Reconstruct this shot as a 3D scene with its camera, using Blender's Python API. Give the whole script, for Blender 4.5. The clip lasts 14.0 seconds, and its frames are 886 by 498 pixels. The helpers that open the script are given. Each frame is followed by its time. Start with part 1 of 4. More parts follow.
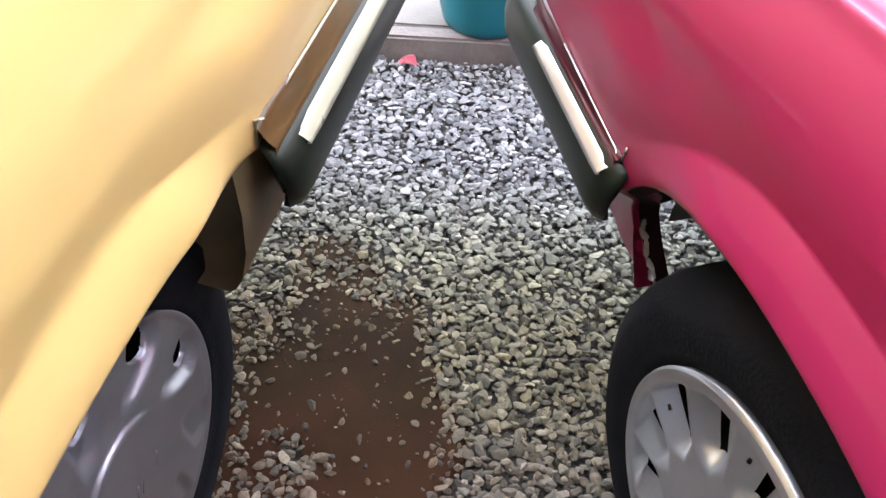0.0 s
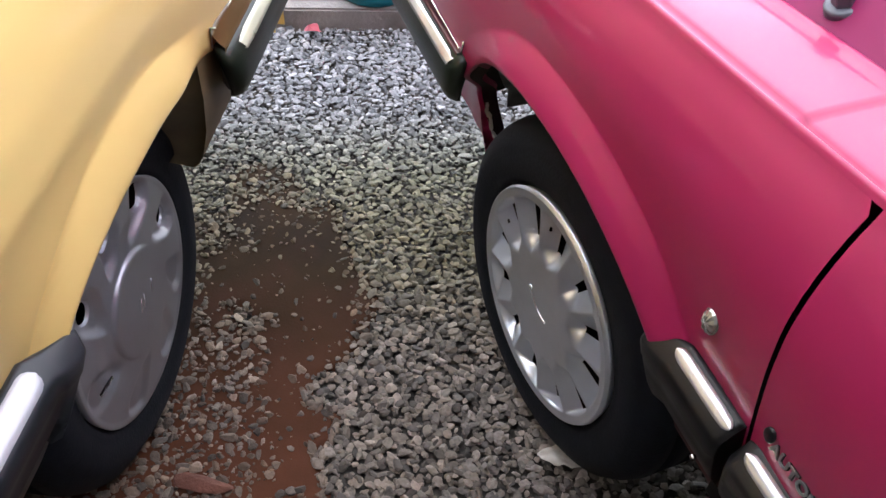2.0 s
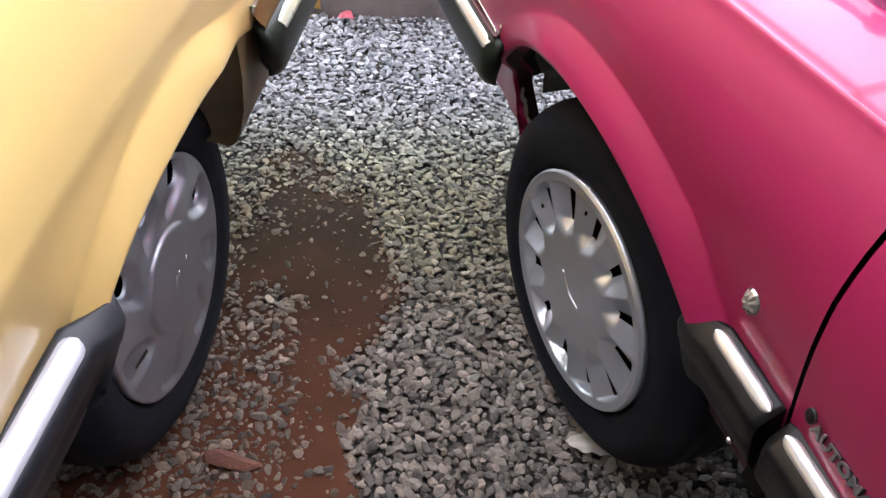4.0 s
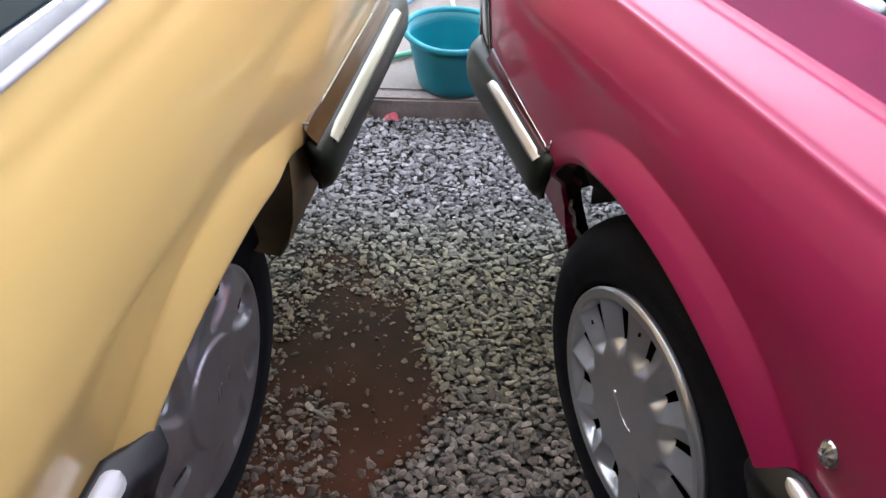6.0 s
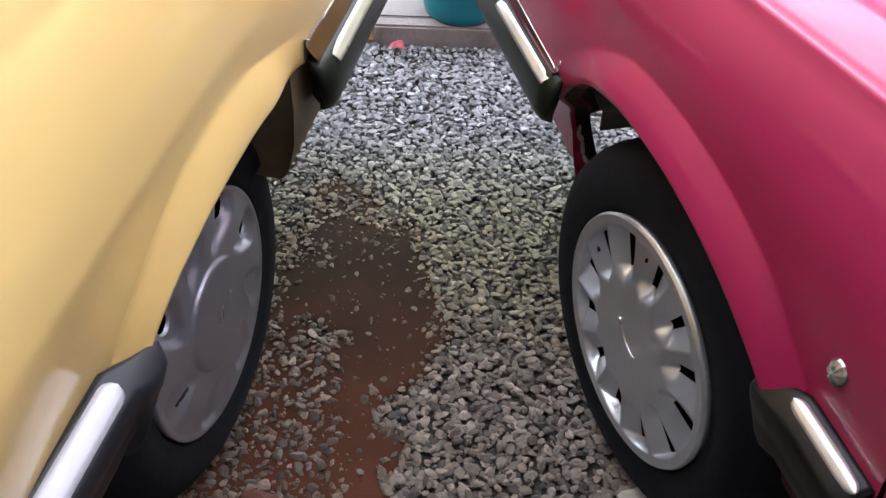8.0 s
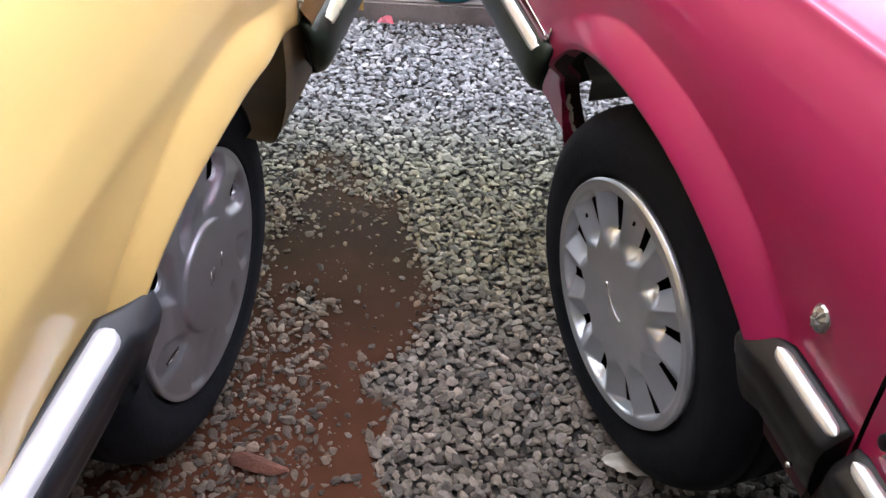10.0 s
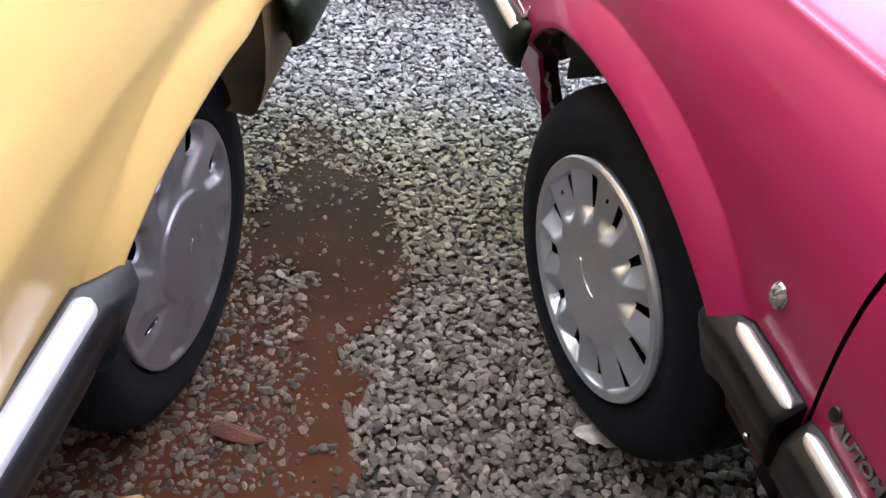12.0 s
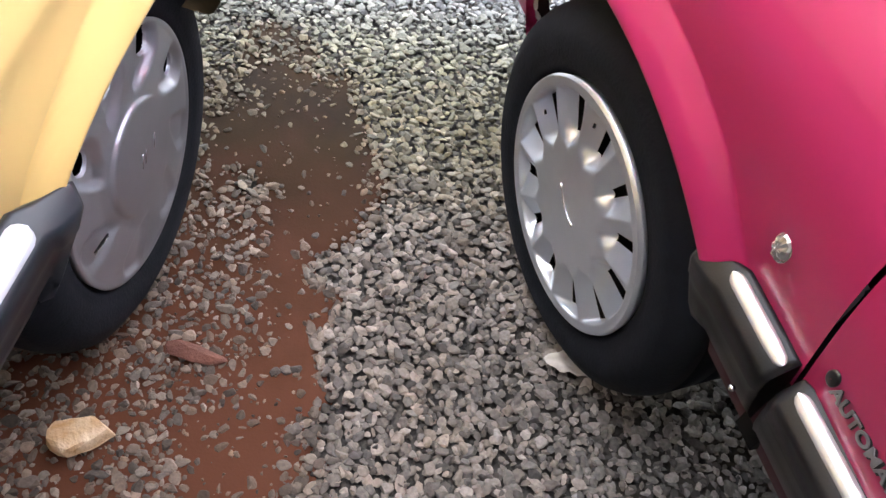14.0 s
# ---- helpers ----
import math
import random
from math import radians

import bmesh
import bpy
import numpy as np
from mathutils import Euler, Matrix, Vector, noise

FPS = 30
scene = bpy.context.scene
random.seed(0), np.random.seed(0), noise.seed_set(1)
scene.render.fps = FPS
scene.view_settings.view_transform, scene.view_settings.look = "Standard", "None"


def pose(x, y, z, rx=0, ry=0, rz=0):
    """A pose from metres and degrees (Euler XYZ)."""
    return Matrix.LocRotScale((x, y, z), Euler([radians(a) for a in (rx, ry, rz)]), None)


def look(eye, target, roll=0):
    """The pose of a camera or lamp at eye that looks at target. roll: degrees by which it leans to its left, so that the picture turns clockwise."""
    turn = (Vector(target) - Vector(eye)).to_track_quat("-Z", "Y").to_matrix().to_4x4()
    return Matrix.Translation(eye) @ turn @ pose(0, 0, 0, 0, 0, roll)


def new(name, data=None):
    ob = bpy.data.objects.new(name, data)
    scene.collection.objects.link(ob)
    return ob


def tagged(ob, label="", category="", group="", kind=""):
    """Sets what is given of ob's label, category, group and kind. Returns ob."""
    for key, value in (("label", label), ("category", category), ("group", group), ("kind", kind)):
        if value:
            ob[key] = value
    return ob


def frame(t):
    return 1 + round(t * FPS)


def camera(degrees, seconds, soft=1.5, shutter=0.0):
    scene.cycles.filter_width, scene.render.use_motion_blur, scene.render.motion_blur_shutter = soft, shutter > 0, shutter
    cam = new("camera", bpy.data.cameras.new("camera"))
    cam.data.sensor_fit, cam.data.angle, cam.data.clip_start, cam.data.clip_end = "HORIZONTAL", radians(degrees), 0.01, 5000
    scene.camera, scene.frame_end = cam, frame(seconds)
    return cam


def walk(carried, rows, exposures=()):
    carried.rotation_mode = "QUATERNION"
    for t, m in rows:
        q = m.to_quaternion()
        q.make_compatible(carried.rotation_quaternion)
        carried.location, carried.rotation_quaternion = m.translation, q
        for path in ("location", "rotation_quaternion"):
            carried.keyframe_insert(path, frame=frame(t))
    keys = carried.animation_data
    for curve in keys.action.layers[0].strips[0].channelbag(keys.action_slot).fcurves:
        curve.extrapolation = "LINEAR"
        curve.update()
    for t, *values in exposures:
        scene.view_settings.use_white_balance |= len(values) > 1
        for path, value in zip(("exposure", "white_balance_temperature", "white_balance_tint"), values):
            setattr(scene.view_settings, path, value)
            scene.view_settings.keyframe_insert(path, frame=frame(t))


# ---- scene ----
cam = camera(57.5, 14.0, soft=1.5)
# seconds, place in metres, turn in degrees
PATH = [
    (0, 0.0979, 0.2066, 1.0393, 42.96, -1.64, 3.60),
    (0.5, 0.0993, 0.0472, 1.1815, 47.12, -2.21, -1.89),
    (1, 0.0865, -0.0671, 1.2162, 48.14, -3.56, -4.23),
    (1.5, 0.1077, -0.1377, 1.1961, 46.18, -3.17, -4.42),
    (2, 0.1319, -0.1951, 1.1707, 43.80, -2.66, -3.48),
    (2.2, 0.1300, -0.2145, 1.1664, 43.36, -2.92, -3.25),
    (4.3, 0.1170, -0.2086, 1.1558, 43.57, -2.08, -1.04),
    (4.5, 0.1171, -0.2109, 1.1610, 45.00, -1.93, -0.74),
    (5, 0.1102, -0.2001, 1.1828, 50.06, -1.59, -0.39),
    (5.5, 0.1033, -0.1873, 1.1874, 51.38, -1.39, 0.20),
    (6, 0.0976, -0.1607, 1.1749, 49.21, -1.33, 0.91),
    (6.5, 0.0955, -0.1433, 1.1618, 46.73, -1.28, 1.39),
    (7, 0.0999, -0.1387, 1.1530, 44.95, -1.16, 1.65),
    (7.5, 0.1031, -0.1454, 1.1501, 44.77, -1.22, 1.83),
    (8, 0.1021, -0.1619, 1.1428, 45.06, -1.40, 1.63),
    (10.5, 0.0925, -0.2002, 1.1210, 44.09, -2.75, 1.15),
    (11, 0.1045, -0.2033, 1.1169, 43.72, -2.54, 1.64),
    (11.5, 0.1021, -0.2012, 1.1244, 42.92, -2.81, 1.30),
    (12, 0.1049, -0.2075, 1.1375, 42.58, -3.91, 0.95),
    (12.5, 0.1062, -0.2118, 1.1381, 41.57, -5.15, 0.64),
    (13, 0.1173, -0.2017, 1.1403, 42.89, -5.38, 0.54),
    (13.5, 0.1105, -0.1753, 1.1336, 41.46, -6.14, 0.52),
    (14, 0.0938, -0.1410, 1.1095, 35.36, -7.02, 0.76),
]
walk(cam, [(t, pose(x, y, z, a, b, c)) for t, x, y, z, a, b, c in PATH], [(0.0, 3.45), (0.5, 2.86), (1.0, 2.70), (2.0, 3.1), (4.5, 3.33), (5.5, 2.70), (6.5, 2.62), (7.0, 2.74), (8.0, 2.95), (11.0, 3.34), (12.5, 3.47), (13.0, 3.58), (13.5, 3.6), (14.0, 3.88)])

# ---- light: bright overcast sky, seen from under a carport roof ----
world = bpy.data.worlds.new("overcast_sky")
scene.world = world
world.use_nodes = True
wn = world.node_tree.nodes
sky = wn.new("ShaderNodeTexSky")
sky.sky_type = 'NISHITA'
sky.sun_disc = False
sky.sun_elevation = radians(66)
sky.sun_rotation = radians(7)
sky.dust_density = 4.0
sky.ozone_density = 0.3
wn["Background"].inputs["Strength"].default_value = 0.15
cloud = wn.new("ShaderNodeHueSaturation")
cloud.inputs["Saturation"].default_value = 0.72
world.node_tree.links.new(sky.outputs[0], cloud.inputs["Color"])
world.node_tree.links.new(cloud.outputs[0], wn["Background"].inputs[0])
sun = new("sun", bpy.data.lights.new("sun", 'SUN'))
sun.data.energy = 0.5
sun.data.angle = radians(40)
sun.data.color = (1.0, 0.98, 0.95)
sun.matrix_world = look((0.3, 2.4, 5.4), (0, 0, 0))


# ---- materials ----
def mat(name, color, rough=0.5, metal=0.0, coat=0.0, spec=0.5):
    m = bpy.data.materials.new(name)
    m.use_nodes = True
    b = m.node_tree.nodes["Principled BSDF"]
    b.inputs["Base Color"].default_value = (*color, 1)
    b.inputs["Roughness"].default_value = rough
    b.inputs["Metallic"].default_value = metal
    b.inputs["Coat Weight"].default_value = coat
    b.inputs["Coat Roughness"].default_value = 0.04
    b.inputs["Specular IOR Level"].default_value = spec
    return m


def varied(m, scale, dark, light, detail=6.0, bump=0.0, bump_scale=None, rough=None, second=None):
    """Two-scale colour variation, with fine relief."""
    nt = m.node_tree
    b = nt.nodes["Principled BSDF"]
    tc = nt.nodes.new("ShaderNodeTexCoord")
    n1 = nt.nodes.new("ShaderNodeTexNoise")
    n1.inputs["Scale"].default_value = scale
    n1.inputs["Detail"].default_value = detail
    nt.links.new(tc.outputs["Object"], n1.inputs["Vector"])
    ramp = nt.nodes.new("ShaderNodeValToRGB")
    ramp.color_ramp.elements[0].position, ramp.color_ramp.elements[1].position = 0.3, 0.7
    ramp.color_ramp.elements[0].color = (*dark, 1)
    ramp.color_ramp.elements[1].color = (*light, 1)
    nt.links.new(n1.outputs["Fac"], ramp.inputs["Fac"])
    nt.links.new(ramp.outputs["Color"], b.inputs["Base Color"])
    if bump:
        n2 = nt.nodes.new("ShaderNodeTexNoise")
        n2.inputs["Scale"].default_value = bump_scale or scale * 8
        n2.inputs["Detail"].default_value = 5
        nt.links.new(tc.outputs["Object"], n2.inputs["Vector"])
        bp = nt.nodes.new("ShaderNodeBump")
        bp.inputs["Strength"].default_value = bump
        bp.inputs["Distance"].default_value = 0.01
        nt.links.new(n2.outputs["Fac"], bp.inputs["Height"])
        nt.links.new(bp.outputs["Normal"], b.inputs["Normal"])
    if rough:
        mr = nt.nodes.new("ShaderNodeMapRange")
        mr.inputs["To Min"].default_value, mr.inputs["To Max"].default_value = rough
        nt.links.new(n1.outputs["Fac"], mr.inputs["Value"])
        nt.links.new(mr.outputs["Result"], b.inputs["Roughness"])
    return m


M_RED = varied(mat("red_paint", (0.385, 0.0185, 0.098), 0.45, 0.0, 0.45, 0.3), 3.0, (0.375, 0.017, 0.094), (0.395, 0.020, 0.102), rough=(0.4, 0.5))
M_YEL = varied(mat("yellow_paint", (0.74, 0.515, 0.195), 0.4, 0.0, 0.8, 0.2), 2.5, (0.755, 0.538, 0.206), (0.785, 0.562, 0.220), rough=(0.35, 0.45))
M_YEL.node_tree.nodes["Principled BSDF"].inputs["Coat Roughness"].default_value = 0.08
M_RED.node_tree.nodes["Principled BSDF"].inputs["Coat Roughness"].default_value = 0.08
M_RUB = varied(mat("tyre_rubber", (0.0065, 0.0075, 0.012), 0.85, spec=0.22), 30, (0.0045, 0.0055, 0.009), (0.008, 0.0095, 0.015), bump=0.15, bump_scale=220)
M_BUMP = varied(mat("bumper_plastic", (0.012, 0.0185, 0.0125), 0.34, spec=0.32), 14, (0.009, 0.0145, 0.0095), (0.016, 0.0238, 0.016), bump=0.05, bump_scale=500, rough=(0.3, 0.45))
M_CHROME = varied(mat("chrome", (0.8, 0.8, 0.8), 0.15, 1.0), 40, (0.72, 0.72, 0.72), (0.85, 0.85, 0.85), rough=(0.08, 0.2))
M_BRIGHT = varied(mat("bright_trim", (0.72, 0.72, 0.72), 0.3, 0.6), 8, (0.70, 0.70, 0.70), (0.74, 0.74, 0.74), rough=(0.22, 0.27))
M_CREAM = varied(mat("cream_strip", (0.53, 0.56, 0.42), 0.3, 0.2), 12, (0.51, 0.54, 0.40), (0.55, 0.58, 0.44), rough=(0.2, 0.4))
M_WHITE = varied(mat("pale_strip", (0.52, 0.53, 0.58), 0.35, 0.2), 10, (0.49, 0.5, 0.55), (0.55, 0.56, 0.61), rough=(0.3, 0.38))
M_SILV = varied(mat("silver_cap", (0.66, 0.71, 0.79), 0.3, 0.8), 25, (0.63, 0.68, 0.76), (0.69, 0.74, 0.82), rough=(0.27, 0.36))
M_GREY = varied(mat("grey_cap", (0.5, 0.5, 0.53), 0.28, 0.8), 18, (0.42, 0.44, 0.50), (0.47, 0.49, 0.55), rough=(0.33, 0.39))
M_DARK = varied(mat("dark_cavity", (0.012, 0.012, 0.013), 0.8, spec=0.12), 12, (0.008, 0.008, 0.009), (0.02, 0.018, 0.017))
M_GLASS = mat("tinted_glass", (0.012, 0.024, 0.035), 0.05, 0.0, 0.0, 0.25)
M_TEAL = varied(mat("teal_plastic", (0.0, 0.19, 0.25), 0.4), 8, (0.0, 0.17, 0.225), (0.0, 0.21, 0.275), bump=0.04, bump_scale=90)
M_CONC = varied(mat("concrete", (0.24, 0.225, 0.21), 0.85), 5, (0.17, 0.155, 0.145), (0.27, 0.25, 0.235), bump=0.3, bump_scale=120)
M_KERB = varied(mat("kerb_concrete", (0.22, 0.2, 0.19), 0.9), 9, (0.15, 0.135, 0.125), (0.28, 0.25, 0.24), bump=0.4, bump_scale=90)
M_MOULD = varied(mat("moulding_plastic", (0.018, 0.021, 0.027), 0.4, spec=0.4), 14, (0.015, 0.018, 0.023), (0.022, 0.025, 0.032), bump=0.04, bump_scale=500, rough=(0.34, 0.45))
M_BLACK = varied(mat("black_moulding", (0.008, 0.008, 0.009), 0.36, spec=0.3), 14, (0.006, 0.006, 0.007), (0.011, 0.011, 0.012), bump=0.04, bump_scale=500, rough=(0.3, 0.42))
# darker, duller copy of the red: the ledge's weak reflection put into its colour
M_RED_DIM = varied(mat("dimmed_red_paint", (0.2, 0.011, 0.07), 0.6, spec=0.2), 9, (0.185, 0.010, 0.064), (0.215, 0.013, 0.077), rough=(0.5, 0.65))
M_CHAN = varied(mat("grey_channel", (0.36, 0.37, 0.39), 0.45, 0.2), 30, (0.3, 0.31, 0.33), (0.42, 0.43, 0.45))
M_ROOF = varied(mat("roof_sheet", (0.6, 0.6, 0.6), 0.6), 1.5, (0.52, 0.52, 0.53), (0.66, 0.66, 0.67))


# ---- small mesh kit ----
def part(name, bm, material, parent=None, label="", smooth=True):
    me = bpy.data.meshes.new(name)
    bmesh.ops.recalc_face_normals(bm, faces=bm.faces[:])
    bm.to_mesh(me)
    bm.free()
    if smooth:
        for p in me.polygons:
            p.use_smooth = True
    for m in (material if isinstance(material, (list, tuple)) else [material]):
        me.materials.append(m)
    ob = new(name, me)
    if parent:
        ob.parent = parent
    if label:
        ob["label"] = label
    return ob


def grid(bm, rows, closed=False):
    """Quads between rows of points; closed joins each row's end to its start."""
    vs = [[bm.verts.new(p) for p in row] for row in rows]
    n = len(rows[0])
    for a, b in zip(vs, vs[1:]):
        for k in range(n if closed else n - 1):
            bm.faces.new((a[k], a[(k + 1) % n], b[(k + 1) % n], b[k]))
    return vs


def interp(x, xs, ys):
    return float(np.interp(x, xs, ys))


def box(bm, lo, hi, bevel=0.0):
    r = bmesh.ops.create_cube(bm, size=1.0, matrix=Matrix.LocRotScale([(a + b) / 2 for a, b in zip(lo, hi)], None, [b - a for a, b in zip(lo, hi)]))
    if bevel:
        es = list({e for v in r["verts"] for e in v.link_edges})
        bmesh.ops.bevel(bm, geom=es, offset=bevel, segments=2, affect='EDGES')


def tube(bm, pts, radius, sides=10, caps=True):
    """A round bar through the points; radius is a number or a list."""
    pts = [Vector(p) for p in pts]
    radii = radius if isinstance(radius, (list, tuple)) else [radius] * len(pts)
    rows = []
    up = Vector((0.13, 0.21, 1)).normalized()
    for k, p in enumerate(pts):
        d = (pts[min(k + 1, len(pts) - 1)] - pts[max(k - 1, 0)]).normalized()
        a = d.cross(up)
        if a.length < 1e-3:
            a = d.cross(Vector((1, 0, 0)))
        a.normalize()
        b = d.cross(a)
        rows.append([p + radii[k] * (math.cos(t) * a + math.sin(t) * b) for t in np.linspace(0, 2 * math.pi, sides, endpoint=False)])
    vs = grid(bm, rows, closed=True)
    if caps:
        bm.faces.new(vs[0])
        bm.faces.new(vs[-1])


def spin(bm, profile, n=48):
    """A turned shape about local x: profile of (radius, x)."""
    rows = [[(x, r * math.cos(t), r * math.sin(t)) for t in np.linspace(0, 2 * math.pi, n, endpoint=False)] for r, x in profile]
    return grid(bm, rows, closed=True)


def sweep(bm, path, section, cap=True):
    """section of (out, z) carried along path of (x, y) with outward normals to the path's right."""
    rows = []
    P = [Vector((*p, 0)) for p in path]
    for k, p in enumerate(P):
        d = (P[min(k + 1, len(P) - 1)] - P[max(k - 1, 0)]).normalized()
        nrm = Vector((d.y, -d.x, 0))
        rows.append([p + nrm * o + Vector((0, 0, z)) for o, z in section])
    vs = grid(bm, rows, closed=True)
    if cap:
        bm.faces.new(vs[0])
        bm.faces.new(vs[-1])


# ---- cars: local y runs along the car's side, local +x points out of that side into the gap ----
def car_empty(name, x, y, yaw, mirror):
    e = new(name)
    e.matrix_world = pose(x, y, 0, 0, 0, yaw) @ Matrix.Diagonal((-1 if mirror else 1, 1, 1, 1))
    return e


def arch_point(a, th):
    """Point (y, z) of a wheel opening at angle th from its middle."""
    c, s = math.cos(th), math.sin(th)
    r = (abs(c / a["a"]) ** a["n"] + abs(s / a["b"]) ** a["n"]) ** (-1 / a["n"])
    return a["y"] + r * c, a["z"] + r * s


def arch_dist(a, y, z):
    dy, dz = y - a["y"], z - a["z"]
    q = (abs(dy / a["a"]) ** a["n"] + abs(dz / a["b"]) ** a["n"]) ** (1 / a["n"])
    return (q - 1) * math.hypot(dy, dz) / max(q, 1e-6)


def side_panel(bm, a, y0, y1, z0f, z0r, z1, out, th0, th1, crease, n=130, back=0.0):
    """A body side from the wheel opening to its outer edges, and down to its lower edges at z0f and z0r. out(y, z) gives how far the skin stands out."""
    near = [crease * k for k in (0, 0.03, 0.07, 0.12, 0.18, 0.28, 0.38, 0.48, 0.58, 0.66, 0.74, 0.8, 0.86, 0.92, 0.96, 1.0, 1.04, 1.1, 1.2, 1.4, 1.7)]

    def line(ay, az, ey, ez, drop=0.0, z0=0.0, back=0.0):
        lipx = out(ay, az)
        ay -= back * drop ** 1.6
        az, ez = az + (z0 - az) * drop, ez + (z0 - ez) * drop
        row = [(lipx - 0.035, ay, az), (lipx - 0.006, ay, az)]
        L = math.hypot(ey - ay, ez - az)
        k = min(1.0, L / 0.2)
        for q in [d * k / L for d in near] + [(near[-1] * k + (L - near[-1] * k) * (j / 34) ** 1.1) / L for j in range(1, 35)]:
            y, z = ay + (ey - ay) * q, az + (ez - az) * q
            row.append((out(y, z), y, z))
        return row
    ends = []
    for th in np.linspace(th0, th1, n):
        ay, az = arch_point(a, th)
        c, s = math.cos(th), math.sin(th)
        far = (z1 - a["z"]) / s
        far = min(far, ((y1 if c > 0 else y0) - a["y"]) / c) if abs(c) > 1e-6 else far
        ends.append((ay, az, a["y"] + far * c, a["z"] + far * s))
    lines = [line(*ends[0], d, z0f, back) for d in (1, 0.85, 0.7, 0.55, 0.4, 0.25, 0.12)] + [line(*e) for e in ends] + [line(*ends[-1], d, z0r) for d in (0.25, 0.5, 0.75, 1)]
    grid(bm, lines)


def smooth(x, a, b):
    t = min(1, max(0, (x - a) / (b - a)))
    return t * t * (3 - 2 * t)


RED_ARCH = dict(y=0.002, z=0.24, a=0.370, b=0.366, n=2.22)
YEL_ARCH = dict(y=0.02, z=0.24, a=0.325, b=0.338, n=3.2)


def curve(z, zs, xs, soft=0.022):
    """A profile with its corners rounded over about twice soft."""
    return sum(interp(z + soft * k, zs, xs) * w for k, w in ((-1, 0.11), (-0.5, 0.24), (0, 0.30), (0.5, 0.24), (1, 0.11)))


def lip(d, width):
    """The rolled flare round a wheel opening, 1 near its edge and 0 where it meets the panel in a crease."""
    return 1 - min(1.0, d / width) ** 1.4 - 0.2 * (1 - smooth(d, 0.0, 0.009))


def red_out(y, z):
    v = curve(z, [0.25, 0.32, 0.42, 0.52, 0.60, 0.66, 0.705, 0.735, 0.765, 0.79, 0.811], [-0.045, -0.025, -0.004, 0.0145, 0.0300, 0.0400, 0.0450, 0.0435, 0.0380, 0.0300, 0.0200], 0.012)
    v -= 0.45 * max(0, y - 0.5) ** 2
    d = max(0.0, arch_dist(RED_ARCH, y, z))
    v -= 0.008 * (1 - smooth(d, 0.06, 0.26))
    flat = smooth(y, 0.08, 0.36) * (1 - smooth(z, 0.60, 0.70)) * smooth(z, 0.42, 0.48)
    v += flat * (0.033 + 0.1 * (z - 0.51) - 0.45 * max(0, y - 0.5) ** 2 - v)
    w = 0.06 * (1 - 0.3 * smooth(y, 0.05, 0.28)) * (1 - 0.25 * smooth(-y, 0.2, 0.3))
    return v + 0.031 * (1 - 0.85 * smooth(y, 0.10, 0.29)) * lip(d, w)


def wedge(bm):
    """The red car's shoulder line falls towards its nose."""
    for v in bm.verts:
        low = 0.013 - 0.008 * smooth(v.co.z, 0.83, 0.86)
        v.co.z -= (low + 0.085 * min(0.75, max(-0.7, v.co.y))) * smooth(v.co.z, 0.63, 0.80)
    return bm


def yel_out(y, z):
    v = curve(z, [0.25, 0.32, 0.42, 0.52, 0.60, 0.70, 0.76, 0.82, 0.88, 0.92, 0.96], [-0.01, 0.02, 0.048, 0.071, 0.09, 0.1135, 0.113, 0.106, 0.094, 0.082, 0.066], 0.012)
    v -= 0.0022 * math.exp(-((z - 0.872) / 0.011) ** 2)
    v -= 0.2 * max(0, y - 0.55) ** 2
    d = max(0.0, arch_dist(YEL_ARCH, y, z))
    v -= 0.017 * (1 - smooth(d, 0.07, 0.34)) * (1 - smooth(y, 0.2, 0.34))
    flat = smooth(y, 0.0, 0.30) * (1 - smooth(z, 0.66, 0.74)) * smooth(z, 0.46, 0.52)
    v += flat * (0.0965 + 0.16 * (z - 0.56) - 0.2 * max(0, y - 0.55) ** 2 - v)
    w = 0.072 * (1 - 0.3 * smooth(y, 0.0, 0.15)) * (1 - 0.6 * smooth(-y, 0.08, 0.28))
    return v + 0.031 * (1 - 0.9 * smooth(y, 0.06, 0.21)) * lip(d, w)


def tyre_part(parent, R=0.272, rim=0.178, width=0.155, out=0.0):
    bm = bmesh.new()
    h = width
    prof = [(rim - 0.012, out - 0.012), (rim + 0.004, out + 0.001), (rim + 0.010, out + 0.007), (rim + 0.014, out + 0.006), (rim + 0.025, out + 0.010), (rim + 0.055, out + 0.012),
            (R - 0.030, out + 0.008), (R - 0.027, out + 0.006), (R - 0.012, out - 0.003), (R - 0.004, out - 0.018), (R, out - 0.034), (R - 0.005, out - 0.036), (R - 0.005, out - 0.042),
            (R, out - 0.044), (R, out - 0.074), (R - 0.005, out - 0.076), (R - 0.005, out - 0.082), (R, out - 0.084), (R, out - h + 0.03), (R - 0.012, out - h + 0.008), (rim + 0.03, out - h), (rim - 0.01, out - h + 0.02)]
    spin(bm, prof, 96)
    return part("tyre", bm, M_RUB, parent)


